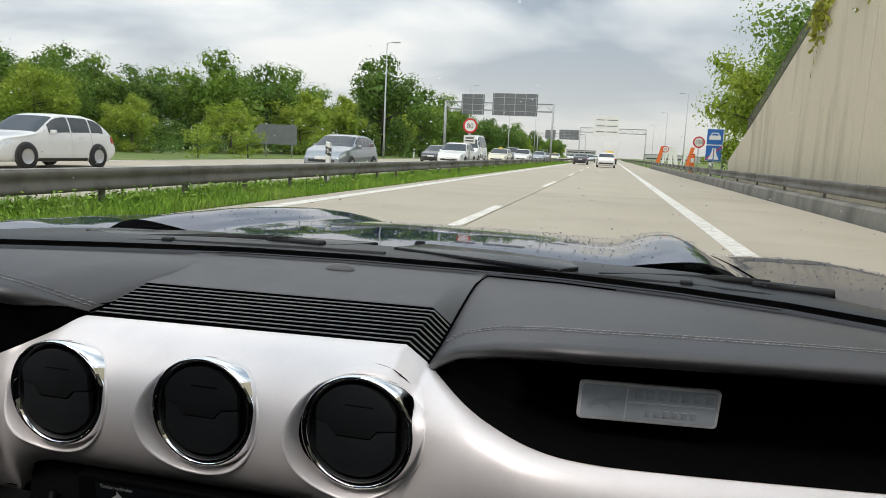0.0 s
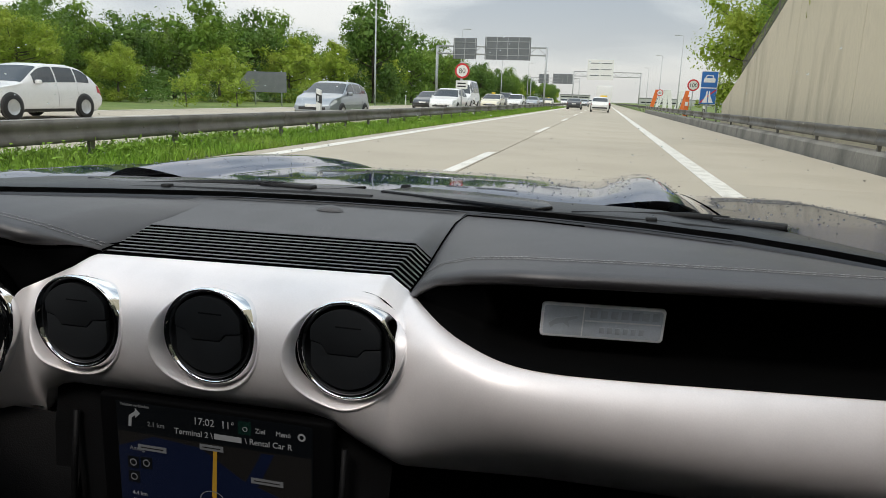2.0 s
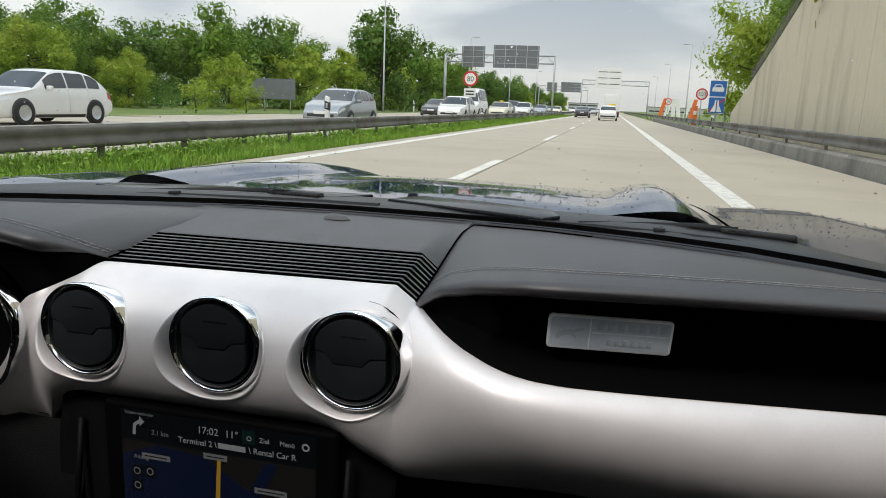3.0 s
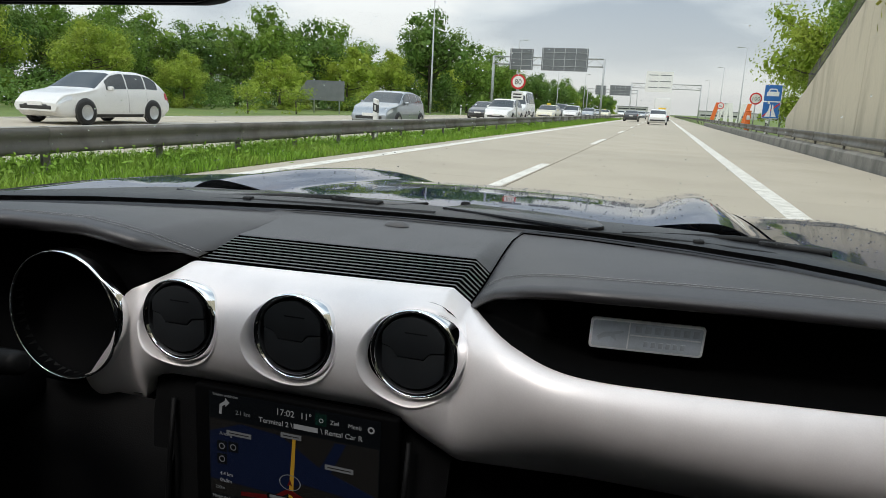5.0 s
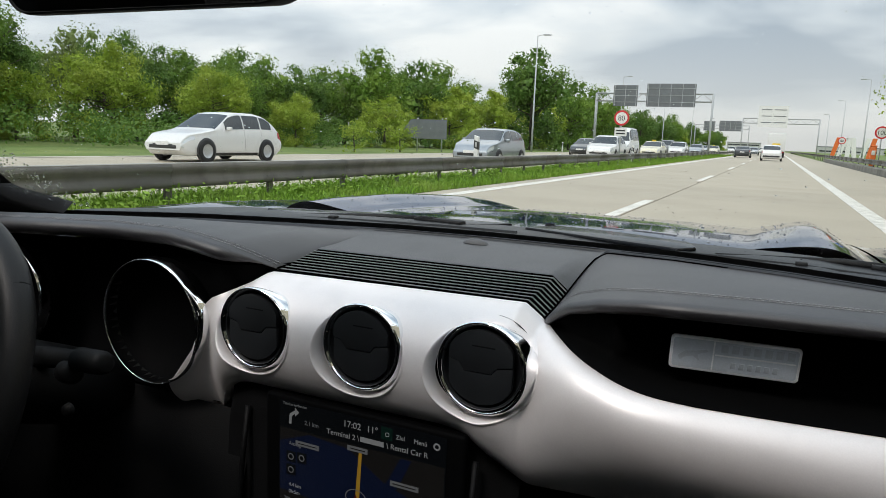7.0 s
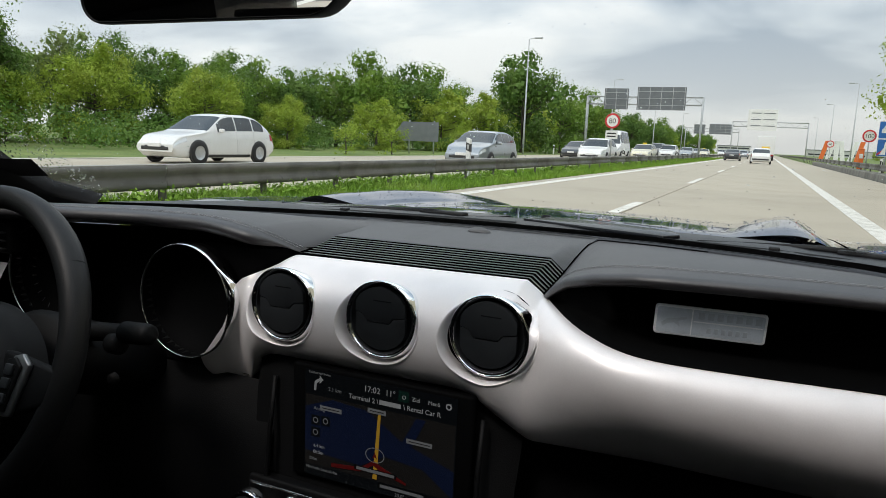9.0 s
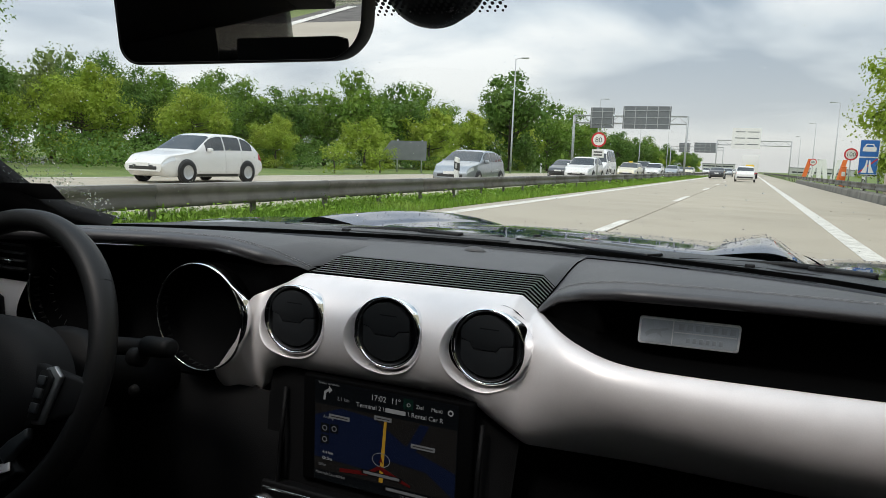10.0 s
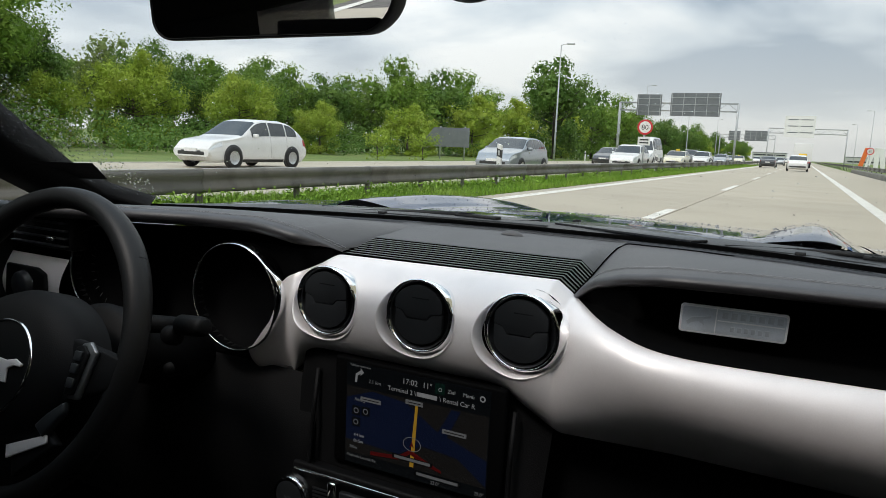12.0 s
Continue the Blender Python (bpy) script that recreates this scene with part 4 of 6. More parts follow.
    def sh(name, size, at, mat, label="", rot=0):
        return part(name, box(size, (at[0], at[1] + 1.0, at[2] - 0.3), 0.01, Matrix.Rotation(radians(rot), 4, "X") if rot else None), M[mat], shell, label)
    sh("headliner", (1.24, 1.5, 0.03), (0, -1.30, 1.235), "headliner")
    sh("cabin_floor", (1.5, 2.6, 0.04), (0, -0.85, 0.06), "lining")
    for sx in (-1, 1):
        sh("door_panel", (0.06, 1.5, 0.74), (sx * 0.79, -0.80, 0.47), "lining")
        # pillar drawn out far beyond its size to block light from behind
        sh("rear_pillar", (0.06, 1.45, 0.30), (sx * 0.71, -1.62, 1.115), "lining")
        part("rear_side_window", box((0.005, 0.82, 0.12), (sx * 0.745, -0.91, 0.61)), M["sideglass"], shell, "slim rear side window", smooth=False)
        # added filler that shortens the bright strip in the mirror
        sh("quarter_panel", (0.06, 0.46, 0.22), (sx * 0.71, -1.29, 0.88), "lining")
        sh("rear_side_panel", (0.06, 0.72, 0.70), (sx * 0.79, -1.90, 0.50), "lining")
        sh("door_post", (0.05, 0.10, 0.40), (sx * 0.72, -1.05, 1.03), "lining", rot=0)
        sh("seat_back", (0.50, 0.14, 0.62), (sx * 0.38, -1.20, 0.52), "lining", "dark seat back", 14)
        sh("headrest", (0.26, 0.09, 0.18), (sx * 0.38, -1.28, 0.87), "lining", "dark headrest", 10)
        sh("door_front", (0.06, 0.86, 0.74), (sx * 0.80, 0.02, 0.42), "lining")
        part("side_window", box((0.005, 1.1, 0.42), (sx * 0.765, 0.42, 0.745)), M["sideglass"], shell, "unseen side window, tint added to dim light", smooth=False)
    sh("firewall", (1.6, 0.04, 0.62), (0, 0.42, 0.42), "lining")
    sh("parcel_shelf", (1.4, 0.6, 0.04), (0, -2.0, 0.80), "lining")
    rake = Matrix.Translation((0, -0.80, 0.815)) @ Matrix.Rotation(radians(17), 4, "X")
    for sx in (-1, 1):
        part("rear_roof_rail", box((0.16, 0.95, 0.03), (sx * 0.62, 0, 0), 0.01, rake), M["lining"], shell)
    part("rear_window", box((1.08, 0.95, 0.006), (0, 0, 0), 0.0, rake), M["rearglass"], shell, "sloping rear window", smooth=False)
    sh("rear_wall", (1.5, 0.05, 0.74), (0, -2.25, 0.43), "lining")
    sh("console", (0.24, 0.9, 0.30), (0, -0.55, 0.25), "black", "black centre console")


build_cabin()


# ---- bonnet, cowl and wipers ----
HOOD_SHAPE = [(0.0, 0.0), (0.15, 0.001), (0.28, 0.0), (0.35, 0.003), (0.40, 0.017), (0.43, 0.022), (0.455, 0.014), (0.50, -0.018), (0.56, -0.026), (0.64, -0.022),
              (0.76, -0.020), (0.86, -0.032), (0.93, -0.065), (0.97, -0.13), (0.98, -0.25)]
HOOD_FALL = [(0.50, 0.826), (0.60, 0.826), (0.80, 0.817), (1.0, 0.804), (1.2, 0.788), (1.4, 0.764), (1.6, 0.733), (1.8, 0.690), (1.95, 0.64), (2.05, 0.56), (2.08, 0.45)]


def hood_z(x, y):
    ax = abs(x)
    ridge = lerp_table(HOOD_SHAPE, ax)[0]
    if 0.33 < ax < 0.48:
        ridge *= 0.55 + 0.45 * smooth((y - 0.45) / 0.5)
    return lerp_table(HOOD_FALL, y)[0] + ridge - 0.010 * (ax / 0.4) ** 2 * (ax < 0.34)


def build_front():
    car = empty("own_car_body", "dark blue car body, bonnet wet with rain drops", "car body", at=(0, 1.2, 0.5))
    off = Vector((0, -1.2, -0.5))

    def surf(x0, x1, y0, y1, nx, ny, name, label):
        rows = []
        for y in spread(y0, y1, ny):
            rows.append([Vector((x, y, hood_z(x, y))) + off for x in spread(x0, x1, nx)])
        ob = part(name, loft(rows), M["bodypaint"], car, label)
        mod = ob.modifiers.new("round", "SUBSURF")
        mod.levels = mod.render_levels = 1
        return ob
    surf(-0.52, 0.52, 0.505, 2.06, 61, 40, "bonnet", "dark blue bonnet with two raised ridges")
    surf(0.528, 0.98, 0.10, 2.06, 26, 40, "wing", "dark blue front wing")
    surf(-0.98, -0.528, 0.10, 2.06, 26, 40, "wing", "dark blue front wing")
    for sx in (-1, 1):
        part("gutter", loft([[Vector((sx * x, y, hood_z(x, y) - 0.018)) + off for x in (0.495, 0.524, 0.555)] for y in spread(0.35, 2.05, 20)]), M["black"], car, "black gutter beside the bonnet")
    rng = random.Random(11)
    bm = bmesh.new()
    for _ in range(1500):
        x, y = rng.uniform(-0.9, 0.9), rng.uniform(0.56, 1.45)
        if abs(abs(x) - 0.52) < 0.03:
            continue
        r = rng.choice((0.0009, 0.0012, 0.0016, 0.0021))
        lathe([(r, 0.0), (r * 0.75, r * 0.4), (0.0, r * 0.5)], 8, Matrix.Translation(Vector((x, y, hood_z(x, y) + 0.0005)) + off), bm)
    bmesh.ops.recalc_face_normals(bm, faces=bm.faces)
    tagged(part("rain_wetting", bm, M["drop"], car, "rain drops on the paint"), kind="stuff")
    # cowl between glass and bonnet
    rows = []
    for x in spread(-0.66, 0.66, 45):
        yg = lerp_table(GLASS_EDGE, x)[0] + 0.016
        yh = 0.52 if abs(x) < 0.50 else 0.52 - (abs(x) - 0.50) * 1.6
        yh = max(yh, yg + 0.03)
        lift = 0.004 * smooth((0.46 - abs(x)) / 0.05)
        rows.append([Vector((x, yg - 0.012, 0.816)) + off, Vector((x, yg, 0.826)) + off, Vector((x, yg + 0.35 * (yh - yg), 0.828 + lift)) + off, Vector((x, yg + 0.7 * (yh - yg), 0.827 + lift)) + off, Vector((x, yh, 0.818)) + off])
    cowl = part("cowl_panel", loft(rows), M["cowl"], car, "black slotted cowl panel")
    part("washer_cap", lathe([(0.0, 0.007), (0.007, 0.006), (0.009, 0.0)], 20, Matrix.Translation(Vector((0.040, 0.512, 0.830)) + off)), M["black"], cowl, "round black cap")
    part("cowl_flap", prism([(0.02, 0.445), (0.055, 0.505), (0.16, 0.490), (0.26, 0.452), (0.275, 0.400), (0.255, 0.372), (0.14, 0.405)], 0.006,
                            Matrix.Translation(Vector((0, 0, 0.829)) + off), 0.002), M["bodytrim"], cowl, "glossy black cowl flap")
    part("cowl_flap", prism([(-0.06, 0.440), (-0.02, 0.500), (-0.30, 0.470), (-0.44, 0.40), (-0.36, 0.37), (-0.20, 0.415)], 0.005,
                            Matrix.Translation(Vector((0, 0, 0.827)) + off), 0.002), M["bodytrim"], cowl, "glossy black cowl flap")
    # two wipers at rest: blade along the glass, arm and chunky joint head
    for blade, head, yaw, arm, lab in (([(0.235, 0.372, 0.829), (0.32, 0.374, 0.829), (0.40, 0.372, 0.828), (0.48, 0.362, 0.826), (0.56, 0.340, 0.822), (0.61, 0.320, 0.817)], (0.522, 0.404, 0.828), -16,
                                        [(0.500, 0.418, 0.829), (0.450, 0.428, 0.830), (0.39, 0.418, 0.829), (0.30, 0.392, 0.828)], "black wiper at rest under the glass"),
                                       ([(-0.58, 0.250, 0.819), (-0.45, 0.316, 0.825), (-0.28, 0.368, 0.829), (-0.10, 0.398, 0.830), (0.02, 0.406, 0.830)], (-0.122, 0.437, 0.832), -7,
                                        [(-0.150, 0.448, 0.832), (-0.24, 0.432, 0.831), (-0.32, 0.395, 0.829), (-0.37, 0.347, 0.827)], "black wiper at rest beside the cowl")):
        w = empty("windscreen_wiper", lab, "wiper", "windscreen wipers", at=head)
        o = -Vector(head)
        dense = []
        pts = [Vector(p) + o for p in blade]
        for a, b in zip(pts, pts[1:]):
            dense += [a.lerp(b, t / 6) for t in range(6)]
        dense.append(pts[-1])
        part("blade", loft([[p + Vector((0, -0.004, -0.010)), p + Vector((0, -0.005, -0.001)), p + Vector((0, -0.002, 0.0025)), p + Vector((0, 0.004, 0.0025)), p + Vector((0, 0.006, -0.002)), p + Vector((0, 0.002, -0.010))] for p in dense], True), M["rubber"], w, "black rubber blade")
        part("arm", tube([Vector(p) + o for p in arm], [0.006, 0.005, 0.004, 0.0035], 10), M["rubber"], w, "black wiper arm")
        turn = Matrix.Rotation(radians(yaw), 4, "Z")
        part("joint_head", box((0.088, 0.020, 0.008), (0, 0, 0.001), 0.003, turn), M["rubber"], w, "ribbed black joint head")
        for k in range(7):
            part("rib", box((0.0015, 0.016, 0.0012), (-0.034 + k * 0.004, 0, 0.0052), 0.0, turn), M["rubber"], w, smooth=False)
        part("bracket", box((0.034, 0.012, 0.010), (0.026, -0.010, -0.006), 0.002, turn), M["void"], w)
        part("clip", box((0.014, 0.013, 0.007), tuple(pts[2] + Vector((0, 0, 0.002))), 0.002), M["rubber"], w)
    return car


OWN_CAR = build_front()


# ---- outside: materials ----
M["concrete"] = material("worn_concrete_slab", (0.43, 0.384, 0.305), 0.85, 0, 0.05, 0.5, 40, 0.2, second=(0.392, 0.348, 0.274), objrand=0.05)
M["joint"] = material("tarred_joint", (0.12, 0.11, 0.10), 0.9, 0, 0.2, 3, 40, 0.2)
M["paint"] = material("road_marking_paint", (0.74, 0.72, 0.66), 0.6, 0, 0.06, 6, 60, 0.1, second=(0.54, 0.52, 0.46))
M["grass"] = material("mown_grass_ground", (0.105, 0.165, 0.03), 0.9, 0, 0.18, 0.35, 9, 0.5, second=(0.165, 0.205, 0.05))
M["blade"] = material("grass_blade", (0.17, 0.32, 0.035), 0.6, 0, 0.15, 0.7, 12, 0.0, second=(0.24, 0.37, 0.06), island=0.3, spec=0.12)
M["weed"] = material("weed_leaf", (0.16, 0.29, 0.04), 0.6, 0, 0.15, 0.7, 12, 0.0, second=(0.20, 0.33, 0.05), island=0.2, spec=0.1)
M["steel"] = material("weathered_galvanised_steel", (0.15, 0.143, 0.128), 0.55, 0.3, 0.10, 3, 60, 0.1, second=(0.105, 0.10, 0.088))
# the rail's steel made paler: sky reflection on the cap put into the colour
M["railcap"] = material("skylit_rail_cap", (0.34, 0.33, 0.30), 0.5, 0.3, 0.10, 3, 60, 0.05, second=(0.24, 0.23, 0.205))
M["mast"] = material("galvanised_mast", (0.46, 0.48, 0.49), 0.5, 0.3, 0.06, 3, 60, 0.05)
M["wall"] = material("weathered_concrete_wall", (0.57, 0.505, 0.385), 0.9, 0, 0.08, 0.55, 14, 0.35, second=(0.31, 0.272, 0.203), stretch=(1, 1.6, 0.22), low=0.5, high=0.78)
M["kerbwall"] = material("stained_kerb_concrete", (0.22, 0.21, 0.185), 0.9, 0, 0.15, 1.2, 20, 0.3, second=(0.13, 0.125, 0.11), stretch=(1, 1, 0.4))
M["bark"] = material("grey_brown_bark", (0.10, 0.085, 0.065), 0.9, 0, 0.2, 4, 40, 0.5, stretch=(1, 1, 0.25))
for _nm, _a, _b in (("leaf_a", (0.135, 0.245, 0.036), (0.220, 0.330, 0.056)), ("leaf_b", (0.095, 0.185, 0.036), (0.155, 0.250, 0.052)),
                    ("leaf_c", (0.280, 0.390, 0.048), (0.350, 0.430, 0.068)), ("leaf_d", (0.185, 0.255, 0.082), (0.235, 0.295, 0.100))):
    M[_nm] = material("foliage_" + _nm, _a, 0.55, 0, 0.10, 0.5, 9, 0.0, second=_b, island=0.10)
    _nt = M[_nm].node_tree
    _p = _nt.nodes["Principled BSDF"]
    _p.inputs["Specular IOR Level"].default_value = 0.2
    # light that shines through the leaves
    _tr, _mx = _nt.nodes.new("ShaderNodeBsdfTranslucent"), _nt.nodes.new("ShaderNodeMixShader")
    _nt.links.new(_p.inputs["Base Color"].links[0].from_socket, _tr.inputs["Color"])
    _mx.inputs[0].default_value = 0.32
    _nt.links.new(_p.outputs[0], _mx.inputs[1]), _nt.links.new(_tr.outputs[0], _mx.inputs[2])
    _nt.links.new(_mx.outputs[0], _nt.nodes["Material Output"].inputs[0])
M["white"] = material("white_car_paint", (0.74, 0.74, 0.73), 0.3, 0, 0.03, 6, 60, 0.0, coat=0.8)
M["cream"] = material("cream_taxi_paint", (0.70, 0.66, 0.50), 0.3, 0, 0.03, 6, 60, 0.0, coat=0.8)
M["greyvan"] = material("grey_metallic_paint", (0.115, 0.115, 0.110), 0.3, 0.5, 0.04, 6, 60, 0.0, coat=0.8)
M["darkcar"] = material("dark_metallic_paint", (0.05, 0.054, 0.06), 0.3, 0.4, 0.04, 6, 60, 0.0, coat=0.8)
M["silvercar"] = material("silver_metallic_paint", (0.33, 0.36, 0.385), 0.3, 0.6, 0.04, 6, 60, 0.0, coat=0.8)
M["window"] = material("tinted_car_glass", (0.025, 0.032, 0.036), 0.08, 0, 0.05, 4, 40, 0.0, spec=0.8)
M["alloy"] = material("alloy_rim", (0.50, 0.51, 0.52), 0.35, 0.4, 0.05, 12, 60, 0.0)
M["tyre"] = material("tyre_rubber", (0.018, 0.018, 0.018), 0.8, 0, 0.1, 20, 90, 0.1)
M["lamp_white"] = material("headlamp_glass", (0.75, 0.78, 0.80), 0.12, 0.3, 0.05, 20, 90, 0.0)
M["lamp_red"] = material("tail_lamp_red", (0.42, 0.02, 0.02), 0.25, 0, 0.05, 20, 90, 0.0)
M["yellow"] = material("yellow_plastic", (0.80, 0.55, 0.03), 0.45, 0, 0.05, 8, 90, 0.0)
M["orange"] = material("orange_plastic", (0.75, 0.16, 0.03), 0.5, 0, 0.05, 8, 90, 0.0)
M["signred"] = material("sign_red", (0.62, 0.03, 0.035), 0.45, 0, 0.05, 8, 90, 0.0)
M["signwhite"] = material("sign_white", (0.78, 0.78, 0.76), 0.45, 0, 0.04, 8, 90, 0.0)
M["signblack"] = material("sign_black", (0.03, 0.03, 0.03), 0.5, 0, 0.05, 8, 90, 0.0)
M["signback"] = material("grey_sign_back", (0.17, 0.185, 0.195), 0.5, 0.3, 0.06, 2, 30, 0.0)
M["signblue"] = material("sign_blue", (0.02, 0.14, 0.45), 0.45, 0, 0.05, 8, 90, 0.0)
M["signgrey"] = material("pale_sign_face", (0.46, 0.47, 0.46), 0.5, 0, 0.05, 8, 90, 0.0)
M["moss"] = material("yellow_green_ivy", (0.30, 0.32, 0.03), 0.7, 0, 0.2, 3, 30, 0.0, island=0.3)

# lateral plan: our right edge line 1.9, lane line -1.75, left edge line -5.15; rail -6.6; far carriageway -8 to -20
LINE_R, LINE_M, LINE_L, RAIL_X, WALL_X = 1.95, -1.75, -5.15, -6.6, 6.0


# ---- ground and roads ----
def sheet(name, x0, x1, y0, y1, z, mat, label, thick=0.06, kind="structure", parent=None):
    ob = part(name, box((x1 - x0, y1 - y0, thick), ((x0 + x1) / 2, (y0 + y1) / 2, z - thick / 2)), M[mat], parent, smooth=False)
    return tagged(ob, label, "", "", kind) if parent is None else ob


def build_ground():
    n = 60
    rows = []
    for i in range(n):
        y = -60 + 3060 * (i / (n - 1)) ** 2.2
        rows.append([(x, y, GZ - 0.07 + (0.35 * noise.noise((x * 0.02, y * 0.02, 0)) if abs(x + 7) > 24 else 0)) for x in (-1500, -600, -250, -120, -80, -60, -50, -42, -36, -32, -28, -24, -20.5, -8, 0, 6, 12, 16, 20, 30, 50, 90, 200, 600, 1500)])
    g = part("ground", loft(rows), M["grass"])
    tagged(g, "flat grass verge and fields", "ground", "", "structure")
    road = sheet("road", -5.75, 5.1, -25, 900, GZ - 0.012, "joint", "pale concrete motorway carriageway")
    # slabs with open joints
    cols = ((-5.70, -1.70), (-1.675, 2.05), (2.075, 5.05))
    shapes = {}
    for c, (x0, x1) in enumerate(cols):
        me = mesh_of(box((x1 - x0, 4.994, 0.012), (0, 0, -0.006)), "slab", False)
        me.materials.append(M["concrete"])
        shapes[c] = me
    for k in range(-3, 34):
        for c, (x0, x1) in enumerate(cols):
            s = new("slab", shapes[c])
            s.location, s.parent = ((x0 + x1) / 2, 2.5 + 5 * k, GZ), road
    rest = bmesh.new()
    for c, (x0, x1) in enumerate(cols):
        box((x1 - x0, 730, 0.012), ((x0 + x1) / 2, 170 + 365, GZ - 0.006), bm=rest)
    part("slab_rest", rest, M["concrete"], road, smooth=False)
    far = sheet("far_road", -20.2, -7.75, -25, 900, GZ - 0.010, "concrete", "pale concrete oncoming carriageway")
    # markings
    def line(parent, x0, x1, y0, y1):
        part("lane_marking", box((x1 - x0, y1 - y0, 0.004), ((x0 + x1) / 2, (y0 + y1) / 2, GZ + 0.003)), M["paint"], parent, smooth=False)
    line(road, LINE_R - 0.14, LINE_R + 0.14, -20, 500)
    line(road, LINE_L - 0.14, LINE_L + 0.14, -20, 500)
    for k in range(-1, 14):
        y = 8.4 + k * 15.0
        line(road, LINE_M - 0.16, LINE_M + 0.02, y, y + 5.2)
    line(far, -8.45, -8.3, -20, 500), line(far, -19.7, -19.5, -20, 500)
    for k in range(-1, 14):
        for x in (-12.2, -15.9):
            line(far, x - 0.07, x + 0.07, 4 + k * 15.0, 9 + k * 15.0)
    # grass on the central strip
    tagged(part("median_strip", box((1.95, 900, 0.08), (-6.76, 440, GZ - 0.035), 0.0), M["grass"], smooth=False), "grassy central strip between the carriageways", "verge", "", "structure")
    rng = random.Random(3)
    verts, faces = [], []
    def tuft(x, y, h, w):
        a = rng.uniform(0, 6.28)
        lx, ly = rng.gauss(0, 0.35) * h, rng.gauss(0, 0.35) * h
        c, s = math.cos(a) * w, math.sin(a) * w
        i = len(verts)
        verts.extend([(x - c, y - s, GZ), (x + c, y + s, GZ), (x + c * 0.7 + lx * 0.4, y + s * 0.7 + ly * 0.4, GZ + h * 0.6), (x - c * 0.7 + lx * 0.4, y - s * 0.7 + ly * 0.4, GZ + h * 0.6), (x + lx, y + ly, GZ + h)])
        faces.extend([(i, i + 1, i + 2, i + 3), (i + 3, i + 2, i + 4)])
    for _ in range(80000):
        y = 1.0 + 110 * rng.random() ** 2.1
        x = rng.uniform(-7.70, -5.68)
        h = rng.uniform(0.06, 0.16) + (0.10 * rng.random() if x < -6.1 else 0) * (0.5 + noise.noise((x, y * 0.4, 3)))
        tuft(x, y, max(h, 0.05) * 1.15, 0.007 + 0.00018 * y)
    me = bpy.data.meshes.new("grass_blades")
    me.from_pydata(verts, [], faces)
    tagged(part("grass_blades", me, M["blade"]), "long green grass blades on the central strip", "grass", "", "stuff")
    verts, faces = [], []
    for _ in range(7000):
        y = 2.0 + 90 * rng.random() ** 1.8
        if noise.noise((0.0, y * 0.22, 5.0)) < -0.02:
            continue
        x = rng.gauss(-6.45, 0.30)
        z = GZ + rng.uniform(0.04, 0.36) * math.exp(-((x + 6.5) / 0.5) ** 2)
        r = rng.uniform(0.012, 0.03) * (1 + y * 0.012)
        d = Vector((rng.gauss(0, 1), rng.gauss(0, 1), rng.gauss(0, 0.6))).normalized()
        e = d.orthogonal().normalized()
        i = len(verts)
        p = Vector((x, y, z))
        verts.extend([p - d * r * 1.6, p + e * r * 0.7, p + d * r * 1.6, p - e * r * 0.7])
        faces.append((i, i + 1, i + 2, i + 3))
    me = bpy.data.meshes.new("weed_leaves")
    me.from_pydata([tuple(v) for v in verts], [], faces)
    tagged(part("weed_leaves", me, M["weed"]), "leafy roadside weeds under the guard rail", "weeds", "", "stuff")


build_ground()


# ---- guard rails ----
def beam_rows(y0, y1, x, z, side):
    prof = ((0.0, 0.15), (0.028, 0.145), (0.040, 0.115), (0.040, 0.075), (0.012, 0.035), (0.004, 0.0), (0.012, -0.035), (0.040, -0.075), (0.040, -0.115), (0.028, -0.145), (0.0, -0.15))
    return [[(x + side * dx, y, z + dz) for dx, dz in prof] for y in (y0, y1)]


def build_rail():
    rail = empty("guard_rail", "weathered galvanised double guard rail on steel posts", "guard rail", at=(RAIL_X, 0, GZ))
    o = GZ
    zc = 0.345 - o
    for k in range(0, 26):
        y0 = -6 + 4 * k
        bm = bmesh.new()
        for side in (1, -1):
            loft(beam_rows(y0, y0 + 4.0 - 0.006, side * 0.055, zc, side), bm=bm, thick=0.003)
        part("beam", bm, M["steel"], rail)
        for dy in (0.0, 2.0):
            part("post", box((0.05, 0.10, 0.62), (0, y0 + dy, 0.30), 0.004), M["steel"], rail, smooth=False)
    bm = bmesh.new()
    for side in (1, -1):
        loft(beam_rows(98, 600, side * 0.055, zc, side), bm=bm, thick=0.003)
    for k in range(60):
        box((0.05, 0.10, 0.62), (0, 98 + 4 * k, 0.30), bm=bm)
    tagged(part("beam_rest", bm, M["steel"], rail), kind="stuff")
    # cover strip on top, paler than the beams to show the sky on it
    part("top_cap", box((0.15, 640, 0.012), (0, 280, zc + 0.155), 0.003), M["railcap"], rail, "flat steel cap, sky light painted on")


build_rail()


def delineator(at, big=False):
    d = empty("delineator_post", "white roadside delineator post with black band", "post", "delineator posts", at)
    h = 1.05
    part("body", prism([(-0.06, 0), (0.06, 0), (0.06, h - 0.04), (-0.06, h)], 0.10, Matrix.Translation((0, 0.05, 0)) @ FACE, 0.008), M["signwhite"], d, smooth=False)
    part("band", prism([(-0.063, h - 0.33), (0.063, h - 0.38), (0.063, h - 0.17), (-0.063, h - 0.12)], 0.106, Matrix.Translation((0, 0.053, 0)) @ FACE), M["signblack"], d, "slanting black band", smooth=False)
    part("reflector", box((0.05, 0.01, 0.13), (0, -0.058, h - 0.25), 0.003), M["signgrey"], d)
    return d


d0 = delineator((-6.95, 17.0, GZ + 0.10))
